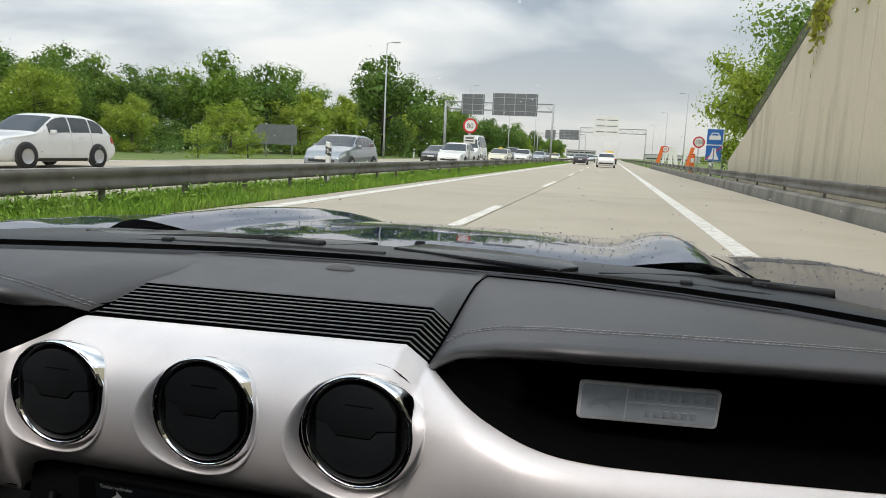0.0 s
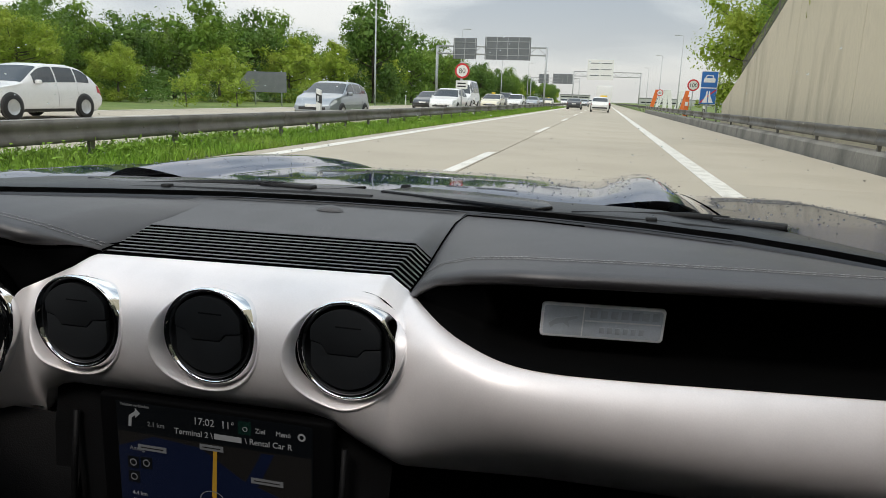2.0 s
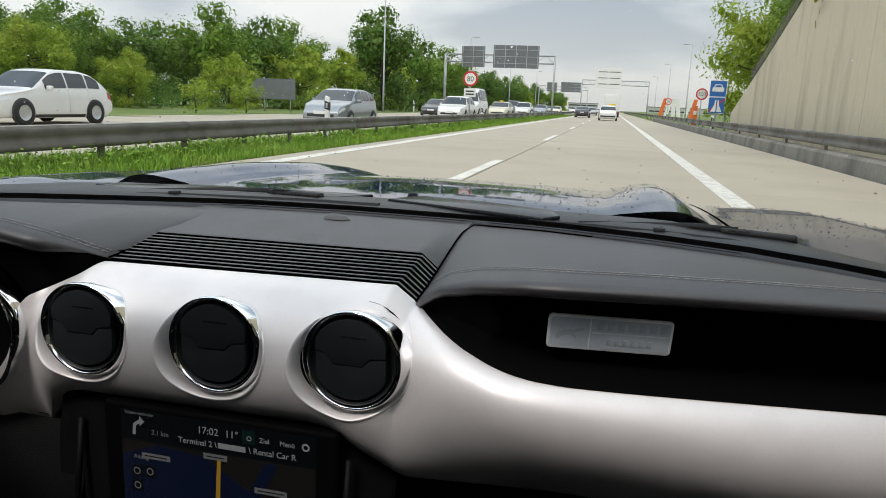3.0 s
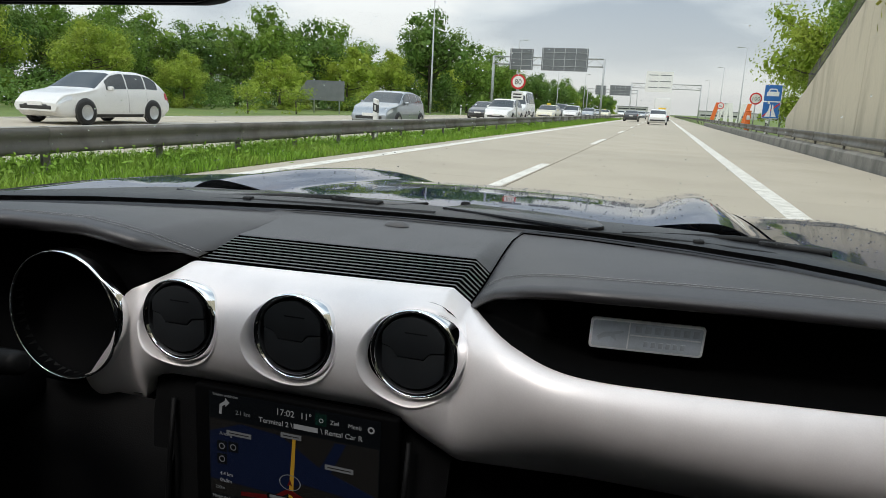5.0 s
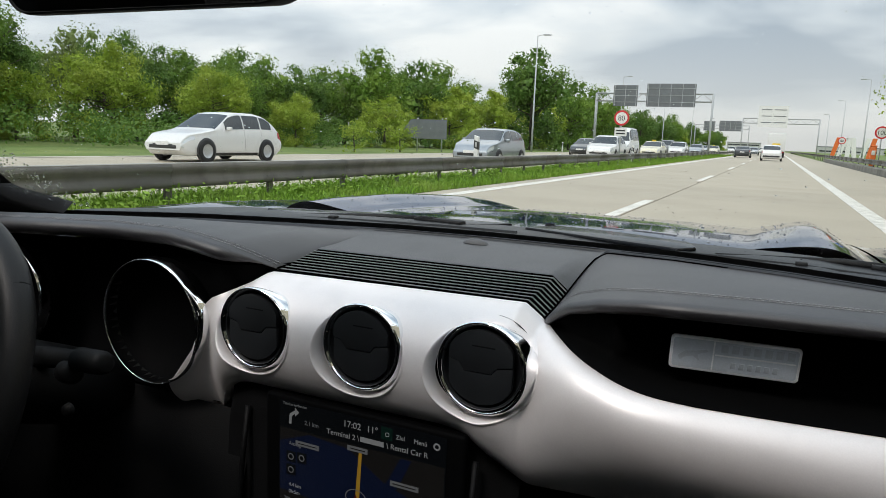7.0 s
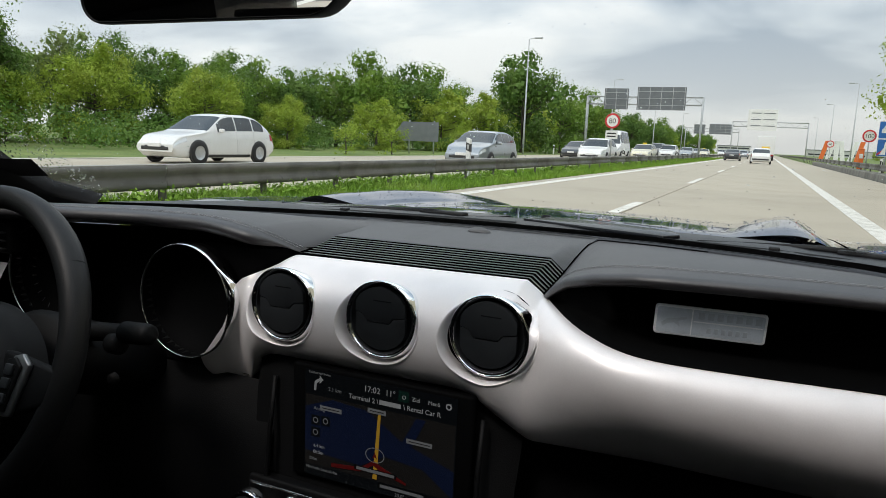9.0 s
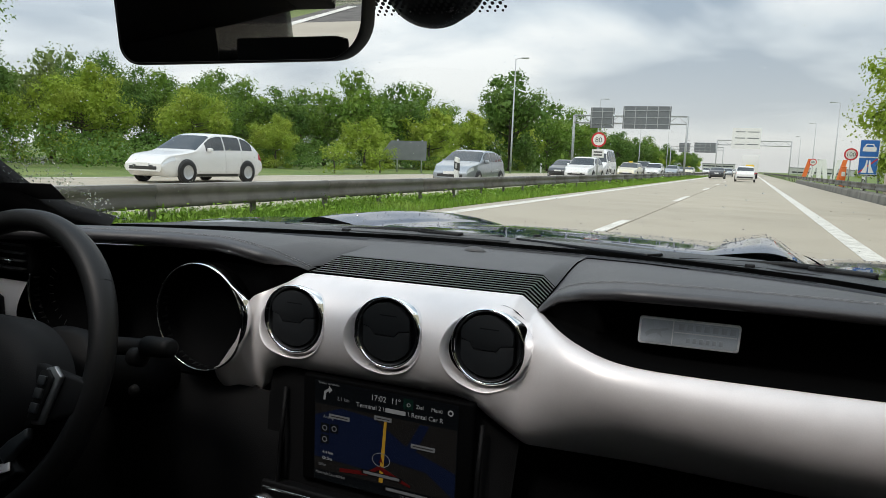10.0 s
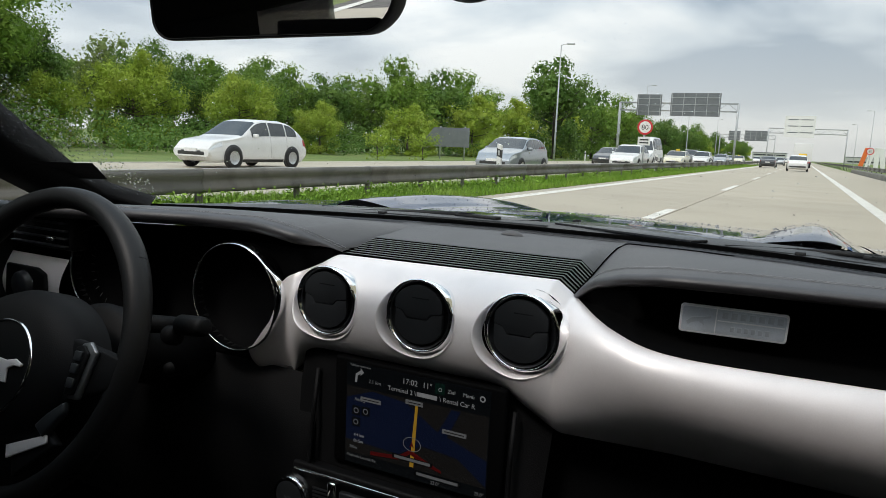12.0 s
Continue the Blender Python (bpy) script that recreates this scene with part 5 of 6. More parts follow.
for x, y in ((-7.0, 40), (-21.2, 24), (-21.2, 50), (-21.2, 76), (-7.0, 66), (5.55, 40), (5.7, 75)):
    copy_thing(d0, pose(x, y, GZ))


# ---- retaining wall beside the hard shoulder ----
def wall_top(y):
    return GZ + lerp_table([(-30, 6.3), (19, 6.3), (22, 5.9), (29, 3.6), (36, 1.5), (37, 1.2)], y)[0]


def build_wall():
    wall = tagged(empty("retaining_wall", "tall weathered concrete retaining wall with stains", "wall"), kind="structure")
    edges = [-24 + 6.0 * k for k in range(11)] + [37.0]
    for y0, y1 in zip(edges, edges[1:]):
        a, b = wall_top(y0 + 0.012), wall_top(y1 - 0.012)
        ys = (y0 + 0.012, y1 - 0.012)
        rows = []
        for y, t in zip(ys, (a, b)):
            rows.append([(WALL_X, y, GZ - 0.1), (WALL_X, y, t), (WALL_X + 0.45, y, t), (WALL_X + 0.45, y, GZ - 0.1)])
        bm = loft(rows, True)
        bmesh.ops.holes_fill(bm, edges=bm.edges[:], sides=4)
        part("wall_panel", bm, M["wall"], wall, smooth=False)
    part("joint_backing", box((0.35, 58, 0.9), (WALL_X + 0.24, 6, GZ + 0.4)), M["joint"], wall, smooth=False)
    # low kerb wall with a rail on it
    tagged(part("kerb_wall", loft([[(5.15, y, GZ - 0.05), (5.17, y, GZ + 0.30), (5.25, y, GZ + 0.36), (5.55, y, GZ + 0.36), (5.55, y, GZ - 0.05)] for y in (-24, 90)]), M["kerbwall"], smooth=False), "stained low concrete kerb wall", "kerb", "", "structure")
    rl = empty("side_rail", "grey steel side rail on the kerb wall", "guard rail", at=(5.35, 0, GZ))
    for k in range(26):
        y0 = -14 + 4 * k
        part("beam", loft(beam_rows(y0, y0 + 3.994, -0.05, 0.62, -1), thick=0.003), M["steel"], rl)
        part("post", box((0.06, 0.08, 0.40), (0, y0, 0.56), 0.004), M["steel"], rl, smooth=False)
    bm = loft(beam_rows(90, 500, -0.05, 0.62, -1), thick=0.003)
    for k in range(60):
        box((0.06, 0.08, 0.7), (0, 92 + 4 * k, 0.36), bm=bm)
    tagged(part("beam_rest", bm, M["steel"], rl), kind="stuff")
    # fence along the crown
    fence = empty("wall_fence", "grey steel fence along the wall top", "fence", at=(WALL_X + 0.2, 0, 0))
    for k in range(34):
        y = -20 + 2.0 * k
        z = wall_top(y)
        if z < 2.2:
            break
        part("post", box((0.05, 0.05, 1.0), (0, y, z + 0.48), 0.004), M["steel"], fence, smooth=False)
        z2 = wall_top(y + 2)
        for h in (0.96, 0.52, 0.10):
            part("rail", tube([(0, y, z + h), (0, y + 2, z2 + h)], 0.02, 6), M["steel"], fence)
        bm = bmesh.new()
        for j in range(1, 16):
            t = j / 16
            zz = z + (z2 - z) * t
            box((0.012, 0.012, 0.86), (0, y + 2 * t, zz + 0.53), bm=bm)
        tagged(part("infill_bars", bm, M["steel"], fence, smooth=False), kind="stuff")
    # ivy hanging over the crown
    rng = random.Random(5)
    bm = bmesh.new()
    for y0 in (19.0, 22.5):
        for _ in range(320):
            y, drop = rng.gauss(y0, 0.45), abs(rng.gauss(0, 0.55))
            p = Vector((WALL_X - 0.05 - rng.random() * 0.12, y, wall_top(y0) + 0.1 - drop))
            r = rng.uniform(0.05, 0.10)
            a, b = Vector((rng.gauss(0, 0.3), rng.gauss(0, 1), rng.gauss(0, 1))).normalized() * r, Vector((rng.gauss(0, 1), rng.gauss(0, 0.6), rng.gauss(0, 1))).normalized() * r
            bm.faces.new([bm.verts.new(p + v) for v in (a, b, -a, -b)])
    tagged(part("ivy_leaves", bm, M["moss"]), "yellow-green ivy hanging over the wall crown", "ivy", "", "stuff")


build_wall()


# ---- trees ----
def tree(seed, h, spreadw, leaf, low, count, size, label):
    rng = random.Random(seed)
    t = empty("tree", label, "tree", "roadside trees")
    top = h * 0.62
    pts = [(0, 0, -0.2), (0.02 * h * rng.uniform(-1, 1), 0.02 * h * rng.uniform(-1, 1), h * 0.2), (0.03 * h * rng.uniform(-1, 1), 0.03 * h * rng.uniform(-1, 1), h * 0.42), (0.03 * h * rng.uniform(-1, 1), 0.03 * h * rng.uniform(-1, 1), top)]
    part("trunk", tube(pts, [h * 0.026, h * 0.02, h * 0.014, h * 0.006], 9), M["bark"], t, "grey-brown trunk")
    clumps = []
    for k in range(15):
        a = 2.4 * k + rng.uniform(-0.4, 0.4)
        f = 0.24 + 0.6 * k / 15
        base = Vector(pts[1]).lerp(Vector(pts[3]), min(1, f * 1.05))
        reach = spreadw * (1.0 - 0.75 * abs(f - 0.45) ** 1.2) * rng.uniform(0.62, 1.08)
        end = base + Vector((math.cos(a) * reach, math.sin(a) * reach, h * rng.uniform(0.10, 0.24)))
        mid = base.lerp(end, 0.5) + Vector((0, 0, -0.03 * h))
        part("limb", tube([base, mid, end], [h * 0.008, h * 0.005, h * 0.002], 6), M["bark"], t)
        for q in (0.55, 0.8, 1.0):
            c = base.lerp(end, q) + Vector((rng.gauss(0, 0.05), rng.gauss(0, 0.05), rng.gauss(0, 0.03))) * h
            clumps.append((c, h * rng.uniform(0.085, 0.15)))
    for _ in range(9):
        clumps.append((Vector((rng.gauss(0, 0.09), rng.gauss(0, 0.09), 0.60 + 0.30 * (_ / 8))) * h, h * rng.uniform(0.07, 0.12)))
    for _ in range(int(16 * (1 - low))):
        a = rng.uniform(0, 6.28)
        clumps.append((Vector((math.cos(a) * spreadw * rng.uniform(0.3, 0.9), math.sin(a) * spreadw * rng.uniform(0.3, 0.9), h * rng.uniform(low, low + 0.25))), h * rng.uniform(0.07, 0.12)))
    vs, fs = [], []
    for n in range(count + count // 6):
        c, r = rng.choice(clumps)
        inner = n >= count
        d = Vector((rng.gauss(0, 1), rng.gauss(0, 1), rng.gauss(0, 0.8))).normalized() * r * (0.3 + 0.4 * rng.random() if inner else 0.55 + 0.6 * rng.random() ** 0.5)
        p = c + d
        s = rng.uniform(0.014, 0.024) * h ** 0.5 * (3.4 if inner else 1.25) * size
        nrm = (d.normalized() * 0.8 + Vector((rng.gauss(0, 0.6), rng.gauss(0, 0.6), rng.gauss(0.4, 0.6)))).normalized()
        u = nrm.orthogonal().normalized()
        u = Matrix.Rotation(rng.uniform(0, 6.28), 3, nrm) @ u
        w = nrm.cross(u)
        i = len(vs)
        vs.extend([p - u * s, p + w * s * 0.55 + nrm * s * 0.12, p + u * s, p - w * s * 0.55 - nrm * s * 0.1])
        fs.append((i, i + 1, i + 2, i + 3))
    me = bpy.data.meshes.new("crown")
    me.from_pydata([tuple(v) for v in vs], [], fs)
    part("crown", me, M[leaf], t, "leafy green crown")
    return t


KINDS = [(1, 10.0, 3.6, "leaf_a", 0.10, 16000, "broad mid-green roadside tree with dense leaves"),
         (2, 9.0, 3.0, "leaf_b", 0.06, 16000, "dark green rounded tree with dense leaves"),
         (3, 6.5, 2.9, "leaf_c", 0.04, 13000, "bright yellow-green bushy tree"),
         (4, 10.5, 3.0, "leaf_d", 0.12, 13000, "grey-green airy tree with open crown"),
         (5, 2.6, 1.2, "leaf_c", 0.02, 1500, "young bright green bush beside the road"),
         (6, 8.5, 3.8, "leaf_c", 0.34, 12000, "light green spreading tree with bare trunk")]


def build_trees():
    rng = random.Random(21)
    made = {}

    def grow(k, near):
        """Trees beside the road carry many small leaves, those farther off fewer and larger ones."""
        seed, h, w, leaf, low, count, label = KINDS[k]
        return tree(seed, h, w, leaf, low, int(count * (1.25 if near else 0.42)), 1.0 if near else 1.75, label)

    def place(k, x, y, s=1.0):
        near = math.hypot(x, y) < 56
        m = pose(x, y, GZ - 0.05, 0, 0, rng.uniform(0, 360))
        tall = s * rng.uniform(0.94, 1.06)
        if (k, near) in made:
            ob = copy_thing(made[k, near], m)
        else:
            ob = made[k, near] = grow(k, near)
            ob.matrix_basis = m
        ob.scale = (s, s, tall)
    # oncoming side: a belt of trees, near ones by hand
    for k, x, y, s in ((2, -37, 30, 0.95), (1, -41, 36, 0.85), (0, -36, 40, 0.66), (5, -70, 30, 0.9), (0, -44, 46, 0.7), (2, -31, 41, 0.62), (1, -37, 50, 0.8), (3, -38, 58, 0.72), (2, -30, 52, 0.75), (0, -34, 57, 0.9),
                       (1, -33, 62, 0.95), (2, -29, 63, 1.0), (0, -34, 70, 1.0), (2, -30, 76, 1.1), (1, -27, 82, 1.35), (2, -29, 92, 1.0), (4, -23.5, 37, 0.8), (4, -23.0, 42, 0.9), (4, -24, 56, 1.0),
                       (2, -44, 24, 1.0), (1, -50, 16, 0.9), (0, -50, 31, 0.85), (1, -48, 7, 0.8), (3, -54, 24, 0.85), (2, -42, 15, 0.9), (2, -33, 35, 0.85), (1, -39, 43, 0.8), (2, -46, 39, 0.95)):
        place(k, x, y, s)
    # tall trees close to the oncoming verge
    for k, x, y, s in ((0, -38, 20, 1.15), (1, -43, 25, 1.05), (0, -40, 13, 1.1), (3, -48, 20, 1.1)):
        place(k, x, y, s)
    # second row that closes the gaps of the belt
    for k, x, y, s in ((1, -43, 27, 1.0), (0, -46, 20, 1.05), (1, -40, 33, 1.0), (3, -45, 34, 1.0), (0, -41, 40, 0.95), (1, -44, 44, 1.0), (0, -39, 47, 0.95), (1, -42, 52, 1.0), (0, -38, 54, 0.9), (1, -40, 60, 1.0),
                       (3, -37, 66, 1.0), (1, -36, 74, 1.0), (0, -35, 81, 1.0), (1, -34, 89, 1.0), (0, -54, 12, 1.0), (1, -52, 3, 1.0), (2, -38, 25, 0.9), (2, -35, 46, 0.8), (2, -32, 58, 0.8), (2, -31, 70, 0.9), (4, -30, 48, 1.2), (4, -28, 66, 1.2)):
        place(k, x, y, s * 0.78)
    y = 98
    while y < 420:
        place(rng.choice((0, 1, 2, 2, 1)), -28 + rng.uniform(-2, 2), y, rng.uniform(0.85, 1.1))
        if y < 250:
            place(rng.choice((0, 1, 3)), -36 + rng.uniform(-3, 2), y + 4, rng.uniform(0.9, 1.1))
        y += rng.uniform(8, 11) * (1 + y / 500)
    # far left belt across the field
    for k in range(16):
        place(rng.choice((1, 3, 0)), -75 - rng.uniform(0, 25), -10 + k * 9, rng.uniform(0.6, 0.85))
    # behind the retaining wall
    for k, x, y, s in ((0, 11.5, 38, 1.15), (2, 10.0, 45, 1.4), (1, 13, 46, 1.2), (2, 12, 54, 1.35), (0, 16, 34, 1.0), (1, 17, 50, 1.1), (2, 13.5, 64, 0.9), (1, 16, 70, 0.8), (0, 20, 60, 1.0),
                       (2, 18, 84, 0.75), (0, 15, 24, 1.0), (1, 14, 14, 1.0), (2, 12.5, 30, 1.1), (0, 22, 40, 1.1), (1, 24, 72, 1.0)):
        place(k, x, y, s)
    # rows far down the right side
    for k in range(10):
        place(rng.choice((1, 2)), 40 + rng.uniform(0, 30), 160 + k * 22, 0.7)
    # undergrowth under the belt
    vs, fs = [], []
    for _ in range(80000):
        y = 6 + 150 * rng.random() ** 1.5
        x = -26.5 - rng.random() ** 1.2 * 12
        clump = noise.noise((x * 0.3, y * 0.22, 1.0))
        if clump < -0.05 + 0.3 * smooth((x + 30) / 4):
            continue
        hump = 0.3 + 2.4 * clump + 0.16 * (-27 - x)
        p = Vector((x, y, GZ + max(0.1, hump) * rng.random() ** 0.6))
        s = rng.uniform(0.06, 0.11)
        u = Vector((rng.gauss(0, 1), rng.gauss(0, 1), rng.gauss(0, 1))).normalized()
        w = u.orthogonal().normalized()
        i = len(vs)
        vs.extend([p - u * s, p + w * s * 0.6, p + u * s, p - w * s * 0.6])
        fs.append((i, i + 1, i + 2, i + 3))
    me = bpy.data.meshes.new("undergrowth")
    me.from_pydata([tuple(v) for v in vs], [], fs)
    tagged(part("undergrowth", me, M["leaf_b"]), "dark green undergrowth below the tree belt", "bushes", "", "stuff")


build_trees()


# ---- vehicles ----
def wheel(parent, x, y, r, w=0.17, base=0.0):
    m = Matrix.Translation((x, y, r + base)) @ Matrix.Rotation(radians(90), 4, "Y")
    ty = part("wheel", lathe([(r * 0.62, -w / 2), (r * 0.93, -w / 2), (r, -w * 0.36), (r, w * 0.36), (r * 0.93, w / 2), (r * 0.62, w / 2)], 28, m), M["tyre"], parent, "black tyre")
    part("rim", lathe([(r * 0.63, -w * 0.46), (r * 0.58, -w * 0.30), (r * 0.18, -w * 0.34), (0.0, -w * 0.36)], 20, m), M["alloy"], ty, "alloy rim")
    part("rim", lathe([(r * 0.63, w * 0.46), (r * 0.58, w * 0.30), (r * 0.18, w * 0.34), (0.0, w * 0.36)], 20, m), M["alloy"], ty, "alloy rim")


def vehicle(name, label, cat, paint, L, W, top, belt, wheels, glass, r=0.32, taxi=False, rails=False, low=0.20, pillars=()):
    """A lofted car body. top: centre line (y from nose 0 to tail L, z); belt: shoulder line (y, z); glass: (cowl, roof front, side start, side end, roof rear, tail of rear pane)."""
    v = empty(name, label, cat, "motorway traffic")
    hw = W / 2

    def section(y):
        zt, zb = eased(top, y, 0.09)[0], eased(belt, y, 0.12)[0]
        w = hw * (1 - 0.20 * (1 - smooth(y / 0.75)) - 0.10 * (1 - smooth((L - y) / 0.55)))
        lo = low + 0.16 * (1 - smooth(y / 0.25)) + 0.14 * (1 - smooth((L - y) / 0.25))
        zb = min(zb, zt - 0.015)
        up = zt - zb
        wr = max(w * 0.60, w * 0.95 - 0.34 * up)
        drop = min(0.05, 0.35 * up)
        return [(0, lo), (w * 0.90, lo), (w * 0.985, lo + 0.10), (w, lo + 0.5 * (zb - lo)), (w * 0.985, zb - 0.25 * (zb - lo)), (w * 0.945, zb),
                (0.5 * (w * 0.945 + wr) + 0.012, zb + 0.55 * (up - drop)), (wr, zt - drop), (wr * 0.86, zt - drop * 0.28), (wr * 0.45, zt - drop * 0.05), (0, zt)]

    def at(y, q, out=0.0):
        """Point on the skin; q runs over the section's corners, negative on the other side."""
        sec = section(y)
        a = abs(q)
        k = min(int(a), 9)
        x = sec[k][0] + (sec[k + 1][0] - sec[k][0]) * (a - k)
        z = sec[k][1] + (sec[k + 1][1] - sec[k][1]) * (a - k)
        sgn = -1 if q < 0 else 1
        lift = smooth((a - 5.6) / 1.6)
        return Vector((sgn * (x + out * (1 - lift)), y - L / 2, z + out * lift))

    ys = [0.0, 0.03, 0.08, 0.16, 0.28, 0.42] + spread(0.55, L - 0.5, 34) + [L - 0.38, L - 0.26, L - 0.15, L - 0.07, L - 0.02, L]
    qs = spread(0, 10, 21)
    rows = [[at(y, q) for q in qs] + [at(y, -q) for q in reversed(qs[1:-1])] for y in ys]
    bm = loft(rows, True)
    bmesh.ops.holes_fill(bm, edges=bm.edges[:], sides=64)
    bmesh.ops.recalc_face_normals(bm, faces=bm.faces)
    sharp(part("body", bm, M[paint], v), 55)

    def pane(nm, y0, y1, q0, q1, mat, lab="", out=0.006, n=8, m=5):
        return part(nm, loft([[at(y, q, out) for q in spread(q0, q1, m)] for y in spread(y0, y1, n)]), M[mat], v, lab)
    cowl, rf, s0, s1, rr, tail = glass
    bm = loft([[at(y, q, 0.008) for q in spread(7.15, 10, 5)] + [at(y, -q, 0.008) for q in spread(9.4, 7.15, 5)] for y in spread(cowl, rf, 8)])
    part("windscreen", bm, M["window"], v, "dark raked windscreen")
    bm = loft([[at(y, q, 0.008) for q in spread(7.3, 10, 5)] + [at(y, -q, 0.008) for q in spread(9.4, 7.3, 5)] for y in spread(rr, tail, 8)])
    part("rear_window", bm, M["window"], v, "dark rear window")
    cuts = [s0] + list(pillars) + [s1]
    for a, b in zip(cuts, cuts[1:]):
        for sx in (-1, 1):
            pane("side_window", a + 0.03, b - 0.03, sx * 5.22, sx * 6.80, "window", "dark side window")
    for a in cuts[1:-1]:
        for sx in (-1, 1):
            pane("door_seam", a - 0.004, a + 0.004, sx * 1.6, sx * 5.1, "signblack", out=0.003, n=2, m=6)
    for sx in (-1, 1):
        part("door_mirror", box((0.19, 0.10, 0.13), tuple(at(s0 + 0.12, sx * 5.4, 0.10)), 0.035), M[paint], v, "door mirror")
        part("headlight", loft([[at(y, sx * q, 0.006) for q in spread(4.15, 4.95, 4)] for y in spread(0.08, 0.46, 6)]), M["lamp_white"], v, "clear headlight")
        part("tail_light", loft([[at(y, sx * q, 0.006) for q in spread(3.9, 5.2, 4)] for y in spread(L - 0.02, L - 0.24, 5)]), M["lamp_red"], v, "red tail light")
        pane("sill_trim", wheels[0] + r * 1.2, wheels[1] - r * 1.2, sx * 1.1, sx * 2.0, "signblack", "dark sill", 0.004, 6, 3)
        if rails:
            part("roof_rail", tube([at(rf + 0.15, sx * 7.3, 0.01), at(rf + 0.35, sx * 7.3, 0.05), at(rr - 0.3, sx * 7.3, 0.05), at(rr - 0.1, sx * 7.3, 0.01)], 0.016, 6), M["mast"], v)
        for wy in wheels:
            w = abs(at(wy, 3).x)
            part("wheel_arch", lathe([(r * 0.9, 0.006), (r * 1.12, 0.006), (r * 1.14, -0.02)], 28, Matrix.Translation((sx * (w - 0.004), wy - L / 2, r + 0.01)) @ Matrix.Rotation(radians(90 * sx), 4, "Y")), M["signblack"], v)
            wheel(v, sx * (w - 0.048), wy - L / 2, r)
    zg = at(0.05, 4.6).z
    part("grille", box((W * 0.44, 0.06, 0.13), (0, 0.015 - L / 2, zg - 0.10), 0.03), M["signblack"], v, "black grille")
    part("air_intake", box((W * 0.60, 0.06, 0.12), (0, 0.02 - L / 2, low + 0.26), 0.03), M["signblack"], v, "black lower intake")
    part("number_plate", box((0.52, 0.03, 0.11), (0, -L / 2 - 0.012, low + 0.36), 0.004), M["signwhite"], v, "blank white plate", smooth=False)
    part("number_plate", box((0.52, 0.03, 0.11), (0, L / 2 + 0.006, at(L - 0.03, 4.0).z), 0.004), M["signwhite"], v, "blank white plate", smooth=False)
    part("rear_bumper", box((W * 0.80, 0.08, 0.16), (0, L / 2 - 0.02, low + 0.26), 0.03), M["signblack"], v, "dark bumper")
    if taxi:
        part("roof_sign", box((0.34, 0.14, 0.12), tuple(at(rf + 0.35, 10) + Vector((0, 0, 0.06))), 0.02), M["yellow"], v, "yellow roof sign")
    return v


